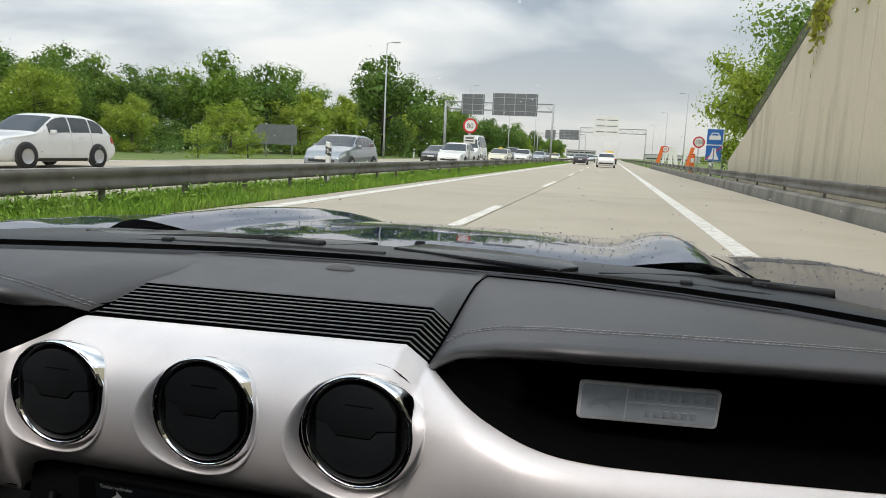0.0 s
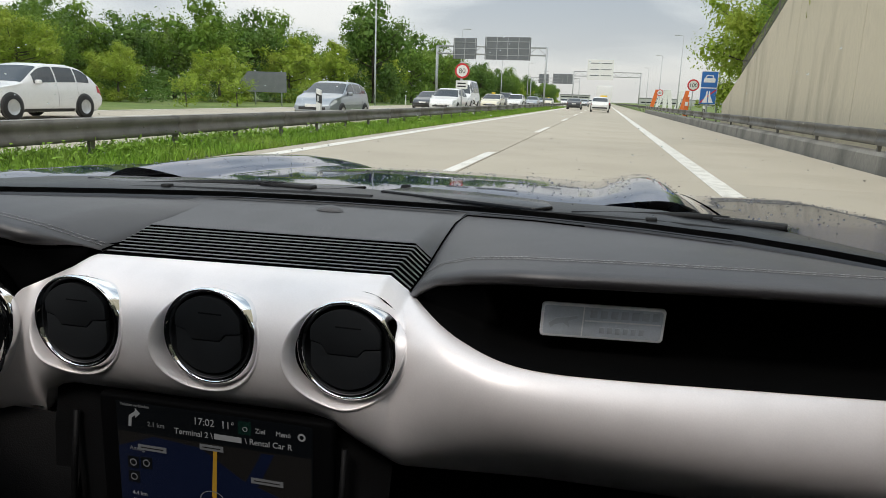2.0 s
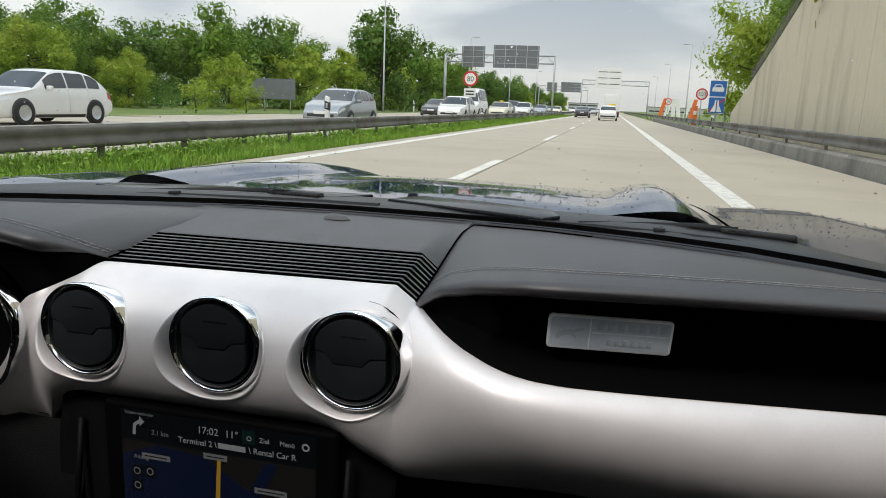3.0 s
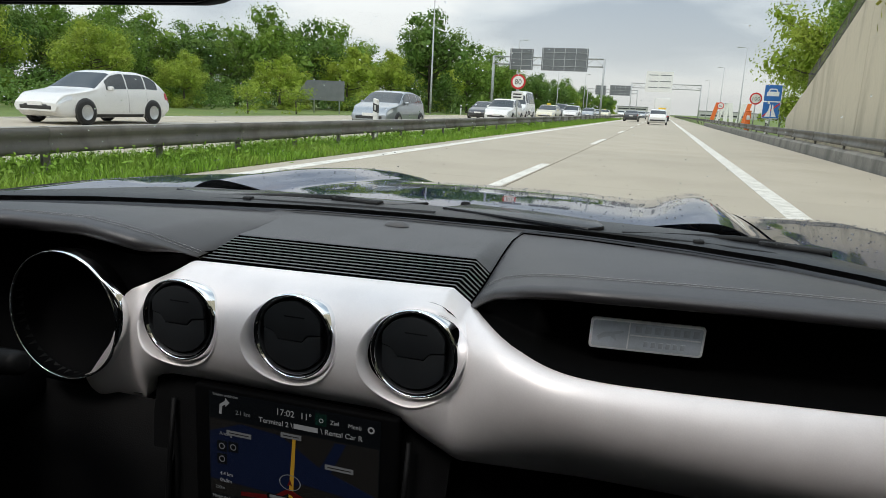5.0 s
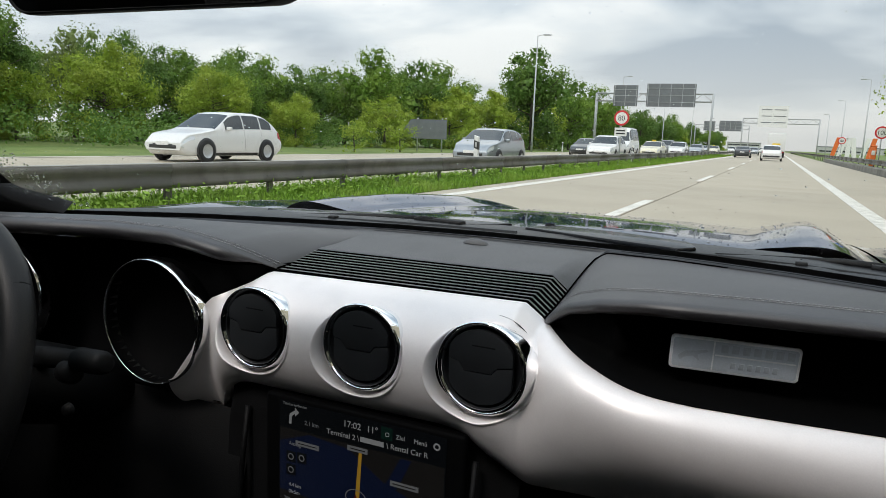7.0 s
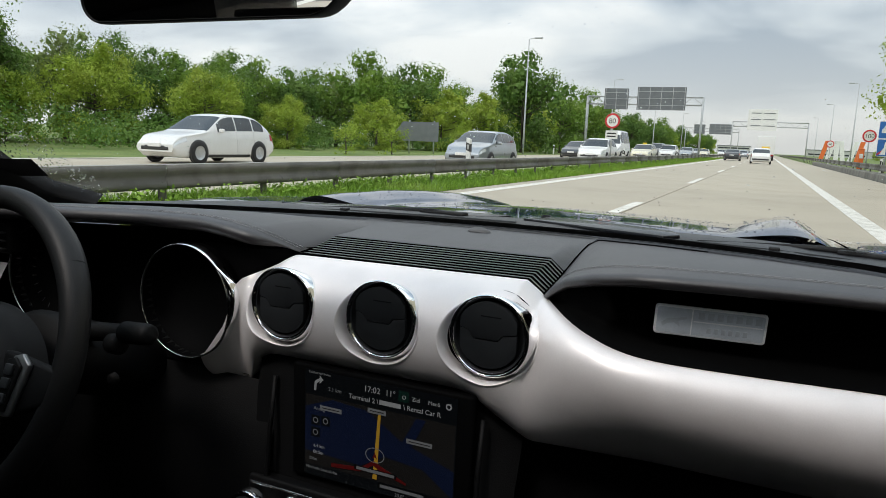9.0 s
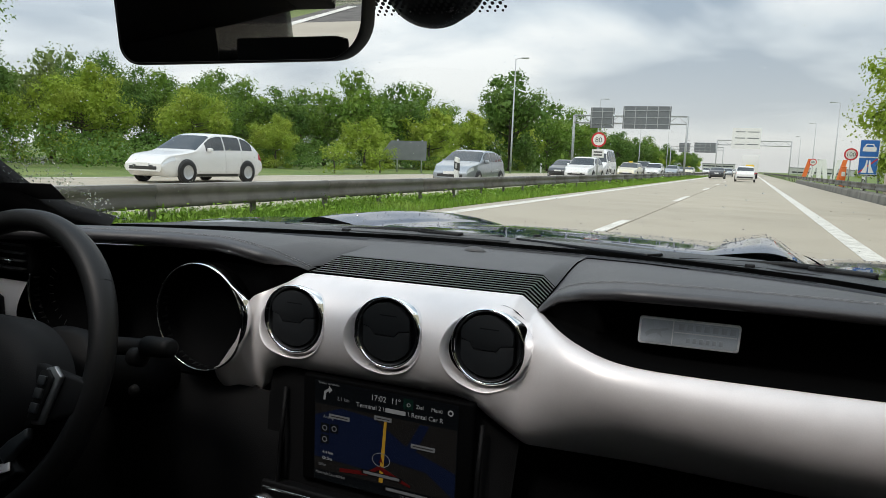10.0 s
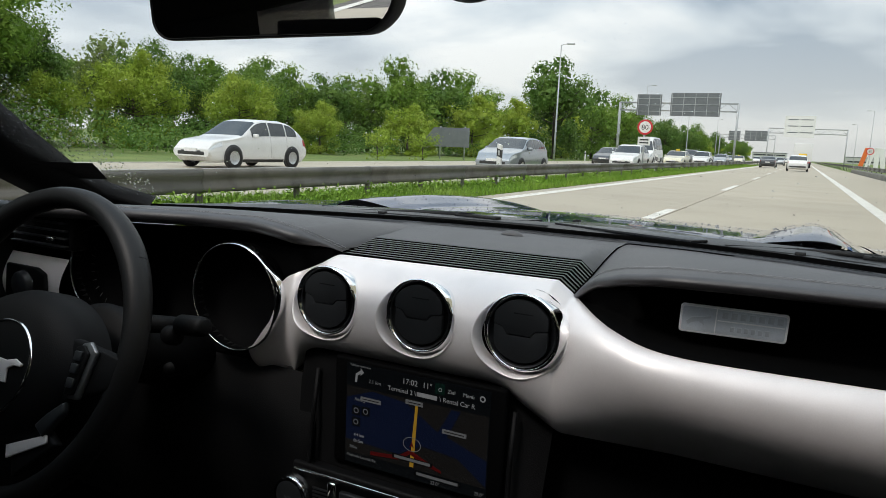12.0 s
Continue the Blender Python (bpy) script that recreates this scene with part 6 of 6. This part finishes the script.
def build_traffic():
    van = vehicle("van", "grey metallic passenger van with dark windows", "van", "greyvan", 4.9, 1.9,
                  [(0, 0.62), (0.06, 0.80), (0.35, 0.98), (1.05, 1.13), (1.15, 1.17), (1.95, 1.78), (2.3, 1.86), (4.4, 1.87), (4.66, 1.78), (4.84, 1.15), (4.9, 0.9)],
                  [(0, 0.66), (0.4, 0.94), (1.2, 1.10), (4.6, 1.16), (4.9, 1.1)], (0.95, 4.05), (1.2, 1.95, 1.62, 4.5, 4.62, 4.82), 0.34, rails=True, pillars=(2.45, 3.45))
    van.matrix_basis = pose(-13.4, 100, GZ)
    bus = vehicle("minibus", "white high-roofed minibus with dark windows", "van", "white", 6.2, 2.0,
                  [(0, 0.70), (0.06, 0.90), (0.35, 1.10), (0.85, 1.28), (0.95, 1.34), (1.75, 2.30), (2.2, 2.62), (3.0, 2.70), (5.7, 2.66), (6.1, 2.50), (6.17, 1.4), (6.2, 0.9)],
                  [(0, 0.76), (0.4, 1.04), (1.0, 1.26), (5.9, 1.34), (6.2, 1.2)], (1.0, 4.8), (1.0, 1.72, 1.45, 5.9, 6.08, 6.16), 0.36, low=0.28, pillars=(2.35, 3.6, 4.8))
    bus.matrix_basis = pose(-13.3, 70, GZ)
    wag = vehicle("estate_car", "white five-door car with dark glass", "car", "white", 4.6, 1.88,
                  [(0, 0.52), (0.05, 0.68), (0.25, 0.86), (1.15, 1.00), (1.28, 1.04), (2.05, 1.52), (2.4, 1.60), (3.3, 1.60), (3.75, 1.53), (4.42, 1.10), (4.52, 0.95), (4.6, 0.70)],
                  [(0, 0.56), (0.3, 0.80), (1.3, 0.96), (4.2, 1.04), (4.6, 0.92)], (0.88, 3.70), (1.3, 2.05, 1.72, 4.02, 3.86, 4.40), 0.35, pillars=(2.62, 3.45))
    wag.matrix_basis = pose(-9.8, 46, GZ)
    taxi = vehicle("taxi", "cream taxi estate with yellow roof sign", "car", "cream", 4.85, 1.84,
                   [(0, 0.50), (0.05, 0.64), (0.25, 0.80), (1.25, 0.94), (1.38, 0.97), (2.2, 1.40), (2.55, 1.46), (3.7, 1.46), (4.15, 1.38), (4.66, 1.02), (4.78, 0.90), (4.85, 0.66)],
                   [(0, 0.54), (0.3, 0.75), (1.4, 0.90), (4.4, 0.98), (4.85, 0.88)], (0.92, 3.80), (1.4, 2.2, 1.85, 4.25, 4.2, 4.64), 0.33, taxi=True, pillars=(2.75, 3.65))
    taxi.matrix_basis = pose(-9.9, 66, GZ)
    dark = vehicle("saloon_car", "dark grey saloon car", "car", "darkcar", 4.75, 1.84,
                   [(0, 0.50), (0.05, 0.64), (0.25, 0.78), (1.3, 0.93), (1.42, 0.96), (2.2, 1.37), (2.55, 1.43), (3.2, 1.42), (3.55, 1.35), (4.15, 1.06), (4.3, 1.03), (4.68, 0.99), (4.75, 0.70)],
                   [(0, 0.54), (0.3, 0.74), (1.4, 0.89), (4.4, 0.97), (4.75, 0.90)], (0.92, 3.75), (1.45, 2.2, 1.9, 3.75, 3.6, 4.14), 0.33, pillars=(2.75, 3.45))
    dark.matrix_basis = pose(-13.3, 55, GZ)
    sil = vehicle("hatchback", "silver five-door hatchback car on the motorway", "car", "silvercar", 4.25, 1.80,
                  [(0, 0.50), (0.05, 0.66), (0.25, 0.83), (0.98, 0.98), (1.1, 1.02), (1.85, 1.43), (2.2, 1.50), (3.1, 1.49), (3.55, 1.41), (4.05, 1.04), (4.15, 0.94), (4.25, 0.68)],
                  [(0, 0.54), (0.3, 0.78), (1.1, 0.94), (3.9, 1.02), (4.25, 0.9)], (0.85, 3.45), (1.12, 1.85, 1.5, 3.7, 3.62, 4.03), pillars=(2.35, 3.15))
    sil.matrix_basis = pose(-10.3, 26.5, GZ)
    for ob, x, y, rz in ((wag, -9.9, 84, 0), (sil, -9.9, 104, 0), (dark, -13.6, 118, 0), (taxi, -10, 135, 0), (sil, -13.4, 160, 0), (wag, -10, 190, 0),
                         (wag, -16.5, 17.5, 0), (wag, -0.15, 78, 180), (dark, -3.55, 96, 180), (dark, 0.3, 128, 180), (sil, -3.6, 140, 180), (wag, -3.5, 210, 180)):
        copy_thing(ob, pose(x, y, GZ, 0, 0, rz))
    lorry = empty("box_truck", "white box truck with yellow sign", "truck", "motorway traffic", (0.1, 118, GZ))
    part("box_body", box((2.5, 7.0, 2.7), (0, 3.5, 2.25), 0.05), M["white"], lorry, "white box body")
    part("cab", box((2.3, 1.8, 2.1), (0, 7.9, 1.6), 0.15), M["white"], lorry)
    part("rear_frame", box((2.4, 0.08, 0.25), (0, -0.02, 0.75), 0.02), M["signblack"], lorry)
    part("rear_sign", box((1.1, 0.03, 1.1), (0, -0.03, 1.55), 0.02), M["yellow"], lorry, "yellow rear sign")
    for sx in (-1, 1):
        part("tail_light", box((0.3, 0.05, 0.15), (sx * 0.95, -0.05, 0.8), 0.02), M["lamp_red"], lorry)
        for y in (1.2, 7.6):
            wheel(lorry, sx * 1.05, y, 0.48, 0.3)


def close_own_car(car):
    """Plain outer skin, wheels and roof that carry the bonnet and cabin on the road."""
    off = Vector((0, -1.2, -0.5))
    for sx in (-1, 1):
        rows = []
        for y in spread(2.06, -2.34, 56):
            front = smooth((y - 0.10) / 0.10)
            nose = 0.16 * smooth((y - 1.55) / 0.5) + 0.12 * smooth((-1.7 - y) / 0.6)
            top = 0.80 * (1 - front) + hood_z(0.98, max(y, 0.1)) * front
            ends = ((0.845 + 0.135 * front, top), (0.935 + 0.046 * front, top - 0.10), (0.975, 0.40), (0.955, 0.22), (0.90, 0.06))
            rows.append([Vector((sx * (x - nose * (k > 0)), y, min(z, top))) + off for k, (x, z) in enumerate(ends)])
        part("side_panel", loft(rows), M["bodypaint"], car, "dark blue body side")
        for y in (1.42, -1.42):
            hub = Matrix.Translation(Vector((sx * 0.955, y, GZ + 0.345)) + off) @ Matrix.Rotation(radians(90), 4, "Y")
            part("wheel_arch", lathe([(0.0, -0.012), (0.385, -0.012), (0.400, 0.0), (0.385, 0.012), (0.0, 0.012)], 40, hub), M["black"], car, "black wheel arch")
            wheel(car, sx * 0.905, y - 1.2, 0.34, 0.23, GZ - 0.5)
    nose = [[Vector((x, 2.06 + 0.05 * math.sin(math.pi * t) - 0.10 * abs(x) ** 3, 0.575 - 0.52 * t - 0.25 * max(0.0, abs(x) - 0.90) * (1 - t))) + off for t in spread(0, 1, 8)] for x in spread(-0.88, 0.88, 25)]
    part("front_bumper", loft(nose), M["bodypaint"], car, "dark blue front bumper")
    part("roof_panel", box((1.26, 1.52, 0.02), tuple(Vector((0, -1.30, 1.263)) + off), 0.008), M["bodypaint"], car, "dark blue roof panel")
    part("tail_panel", box((1.68, 0.06, 0.72), tuple(Vector((0, -2.32, 0.44)) + off), 0.02), M["bodypaint"], car, "dark blue tail panel")


build_traffic()
close_own_car(OWN_CAR)


# ---- masts, gantries, signs ----
def lamp_mast(x, y, side, h=11.0):
    m = empty("street_lamp", "tall grey steel motorway lamp mast", "street lamp", "lamp masts", (x, y, GZ))
    part("mast", tube([(0, 0, 0), (0, 0, 3), (0, 0, h)], [0.11, 0.09, 0.05], 10), M["mast"], m, "tapered steel mast")
    part("arm", tube([(0, 0, h - 0.05), (side * 0.3, 0, h + 0.05), (side * 0.7, 0, h + 0.07)], 0.03, 8), M["mast"], m)
    part("lantern", box((0.75, 0.26, 0.12), (side * 0.95, 0, h + 0.07), 0.03), M["mast"], m, "flat grey lantern")
    part("base_door", box((0.10, 0.02, 0.4), (0, -0.105, 0.8), 0.01), M["signback"], m)
    return m


def gantry(x0, x1, y, h, boards, label):
    g = empty("sign_gantry", label, "gantry", "sign gantries", ((x0 + x1) / 2, y, GZ))
    hw = (x1 - x0) / 2
    for sx in (-1, 1):
        for dy in (-0.35, 0.35):
            part("leg", tube([(sx * hw, dy, 0), (sx * hw, dy, h)], 0.09, 8), M["mast"], g)
        for k in range(6):
            z = h * k / 6 + 0.3
            part("leg_brace", tube([(sx * hw, -0.35, z), (sx * hw, 0.35, z + h / 7)], 0.035, 6), M["mast"], g)
    for z in (h, h - 0.9):
        for dy in (-0.35, 0.35):
            part("chord", tube([(-hw, dy, z), (hw, dy, z)], 0.075, 8), M["mast"], g)
    n = 12
    for k in range(n):
        a, b = -hw + 2 * hw * k / n, -hw + 2 * hw * (k + 1) / n
        part("lattice", tube([(a, -0.35, h if k % 2 else h - 0.9), (b, -0.35, h - 0.9 if k % 2 else h)], 0.04, 6), M["mast"], g)
    for bx, bw, bh, bz, mt, bars in boards:
        b = part("sign_board", box((bw, 0.12, bh), (bx, -0.55, bz), 0.02), M[mt], g, "grey board back" if mt == "signback" else "pale direction board", smooth=False)
        if mt == "signback":
            for k in range(int(bw / 1.2) + 1):
                part("stiffener", box((0.06, 0.08, bh), (bx - bw / 2 + 0.15 + k * (bw - 0.3) / max(1, int(bw / 1.2)), -0.64, bz)), M["mast"], b, smooth=False)
            for k in (-0.3, 0.0, 0.3):
                part("stiffener", box((bw, 0.06, 0.05), (bx, -0.64, bz + k * bh)), M["mast"], b, smooth=False)
        for k in range(bars):
            part("text_bar", box((bw * (0.34 + 0.06 * (k % 2)), 0.02, 0.16), (bx - bw * 0.22 + (k % 2) * bw * 0.45, -0.62, bz + bh * 0.32 - (k // 2) * bh * 0.3)), M["signback"], b, smooth=False)
    return g


def round_sign(name, text, x, y, plate, label, extra=None, hpost=2.0):
    s = empty(name, label, "traffic sign", "", (x, y, GZ))
    part("post", tube([(0, 0, 0), (0, 0, hpost + 0.8)], 0.038, 10), M["mast"], s)
    at = Matrix.Translation((0, -0.06, hpost + 0.38)) @ FACE
    d = part("disc", lathe([(0.0, 0.0), (0.38, 0.0), (0.385, -0.012), (0.0, -0.014)], 40, at), M["signred"], s, "red rimmed round sign", smooth=False)
    part("field", lathe([(0.0, 0.004), (0.29, 0.004), (0.29, 0.0)], 40, at), M["signwhite"], d, smooth=False)
    lettering("digits", text, 0.36, at @ Matrix.Translation((0, -0.125, 0.007)), M["signblack"], d, "CENTER")
    if plate:
        p = part("plate", box((0.62, 0.015, 0.42), (0, -0.055, hpost - 0.32), 0.01), M["signwhite"], s, "small white plate", smooth=False)
        for k in range(2):
            part("text_bar", box((0.44, 0.004, 0.07), (0, -0.066, hpost - 0.25 - 0.15 * k)), M["signblack"], p, smooth=False)
    return s


def rounded(w, h, r):
    """Outline of a board of half-width w and half-height h with round corners."""
    return [(sx * (w - r) + r * math.cos(radians(a0 + d)), sy * (h - r) + r * math.sin(radians(a0 + d)))
            for sx, sy, a0 in ((1, -1, 270), (1, 1, 0), (-1, 1, 90), (-1, -1, 180)) for d in (0, 30, 60, 90)]


def build_furniture():
    for y in (66, 108, 152, 205, 262):
        lamp_mast(-21.5, y, 1)
    for y in (70, 112, 158, 215, 280):
        lamp_mast(10.5 + (y - 70) * 0.01, y, -1)
    gantry(-20.6, -7.0, 88, 7.2, ((-3.2, 2.9, 2.5, 6.9, "signback", 0), (2.1, 5.6, 2.7, 7.0, "signback", 0)), "grey steel sign gantry over the oncoming lanes")
    gantry(-6.3, 7.0, 150, 7.0, ((-1.4, 5.2, 4.0, 7.4, "signwhite", 6),), "grey steel gantry with a white direction board")
    gantry(-20.6, -7.0, 205, 7.2, ((-3.2, 2.9, 2.5, 6.9, "signback", 0), (2.1, 5.6, 2.7, 7.0, "signback", 0)), "far grey steel sign gantry")
    round_sign("speed_limit_sign", "80", -6.95, 36, True, "red and white eighty speed limit sign with plate")
    round_sign("speed_limit_sign", "80", 6.6, 88, False, "red and white eighty speed limit sign")
    round_sign("speed_limit_sign", "100", 6.0, 50, False, "red and white one hundred speed limit sign")
    ph = empty("emergency_phone", "orange roadside emergency phone pillar", "emergency phone", "", (6.1, 54, GZ))
    part("pillar", box((0.34, 0.30, 1.55), (0, 0, 0.78), 0.05), M["orange"], ph)
    part("cap", box((0.38, 0.34, 0.10), (0, 0, 1.60), 0.04), M["orange"], ph)
    part("speaking_plate", box((0.22, 0.02, 0.30), (0, -0.155, 1.15), 0.01), M["signwhite"], ph, "pale speaking plate")
    # blue pair of signs: motor road above, end of motorway below
    bl = empty("blue_road_sign", "two blue square road signs on one grey post", "traffic sign", "", (6.0, 42.5, GZ))
    part("post", tube([(0, 0, 0), (0, 0, 2.95)], 0.04, 10), M["mast"], bl, "grey steel post")
    for z, lab in ((2.52, "blue sign with white car shape"), (1.60, "blue sign with road shape and red bar")):
        at = Matrix.Translation((0, -0.05, z)) @ FACE
        edge = part("sign_board", prism(rounded(0.45, 0.45, 0.05), 0.012, at), M["signwhite"], bl, lab, smooth=False)
        part("blue_field", prism(rounded(0.43, 0.43, 0.04), 0.004, at @ Matrix.Translation((0, 0, 0.012))), M["signblue"], edge, smooth=False)
        face = at @ Matrix.Translation((0, 0, 0.017))
        if z > 2:
            part("white_shape", prism([(-0.31, -0.16), (-0.31, 0.02), (-0.25, 0.08), (-0.17, 0.24), (0.17, 0.24), (0.25, 0.08), (0.31, 0.02), (0.31, -0.16)], 0.003, face), M["signwhite"], edge, smooth=False)
            part("window_shape", prism([(-0.19, 0.08), (-0.13, 0.19), (0.13, 0.19), (0.19, 0.08)], 0.003, face @ Matrix.Translation((0, 0, 0.004))), M["signblue"], edge, smooth=False)
            for sx in (-1, 1):
                part("tyre_shape", box((0.11, 0.10, 0.003), (sx * 0.23, -0.21, 0.0015), 0.0, face), M["signwhite"], edge, smooth=False)
        else:
            for sx in (-1, 1):
                part("lane_shape", prism([(sx * 0.03, -0.36), (sx * 0.30, -0.36), (sx * 0.13, 0.02), (sx * 0.09, 0.30), (sx * 0.03, 0.30)][::sx], 0.003, face), M["signwhite"], edge, smooth=False)
            part("bridge_shape", box((0.66, 0.06, 0.003), (0, 0.05, 0.0055), 0.0, face), M["signwhite"], edge, smooth=False)
            part("red_bar", box((1.10, 0.07, 0.003), (0, 0, 0.010), 0.0, face @ Matrix.Rotation(radians(42), 4, "Z")), M["signred"], edge, "red diagonal bar", smooth=False)
    # slanted red and white letter sculpture on the verge
    sc = empty("letter_sculpture", "tall slanted white and red letter sculpture", "sculpture", "", (11.5, 140, GZ + 0.1))
    for x, lean, mt in ((-2.6, 0.9, "orange"), (-1.6, 0.9, "signwhite"), (-0.2, 0.0, "signwhite"), (0.9, -0.5, "signwhite"), (1.9, 0.9, "signwhite"), (2.9, 0.8, "orange")):
        part("panel", prism([(-0.35, 0), (0.35, 0), (0.35 + lean, 3.6), (-0.35 + lean, 3.6)], 0.4, Matrix.Translation((x, 0, 0)) @ FACE, 0.02), M[mt], sc, smooth=False)
    # back of a direction arrow board on the oncoming verge
    bd = empty("arrow_board", "grey back of an arrow-shaped direction board", "sign", "", (-23.0, 46, GZ))
    part("board", prism([(-2.0, 1.5), (-1.3, 0.9), (1.6, 0.9), (1.6, 2.3), (-1.3, 2.3)], 0.06, FACE), M["signback"], bd, smooth=False)
    for x in (-0.8, 1.2):
        part("post", tube([(x, 0.06, 0), (x, 0.06, 2.4)], 0.05, 8), M["mast"], bd)
    # distant buildings and tower in the haze
    for x, y, w, h in ((70, 900, 60, 7), (-40, 1000, 40, 9), (150, 980, 80, 7)):
        b = empty("far_building", "pale distant airport building with window bands", "building", "distant buildings", (x, y, GZ))
        part("wall", box((w, 20, h), (0, 0, h / 2), 0.1), M["signgrey"], b, smooth=False)
        part("roof", box((w + 1, 21, 0.6), (0, 0, h + 0.3), 0.1), M["signback"], b, smooth=False)
        for k in range(int(h // 4)):
            part("window", box((w * 0.92, 0.2, 1.5), (0, -10.1, 2.4 + 4 * k), 0.0), M["window"], b, smooth=False)


build_furniture()
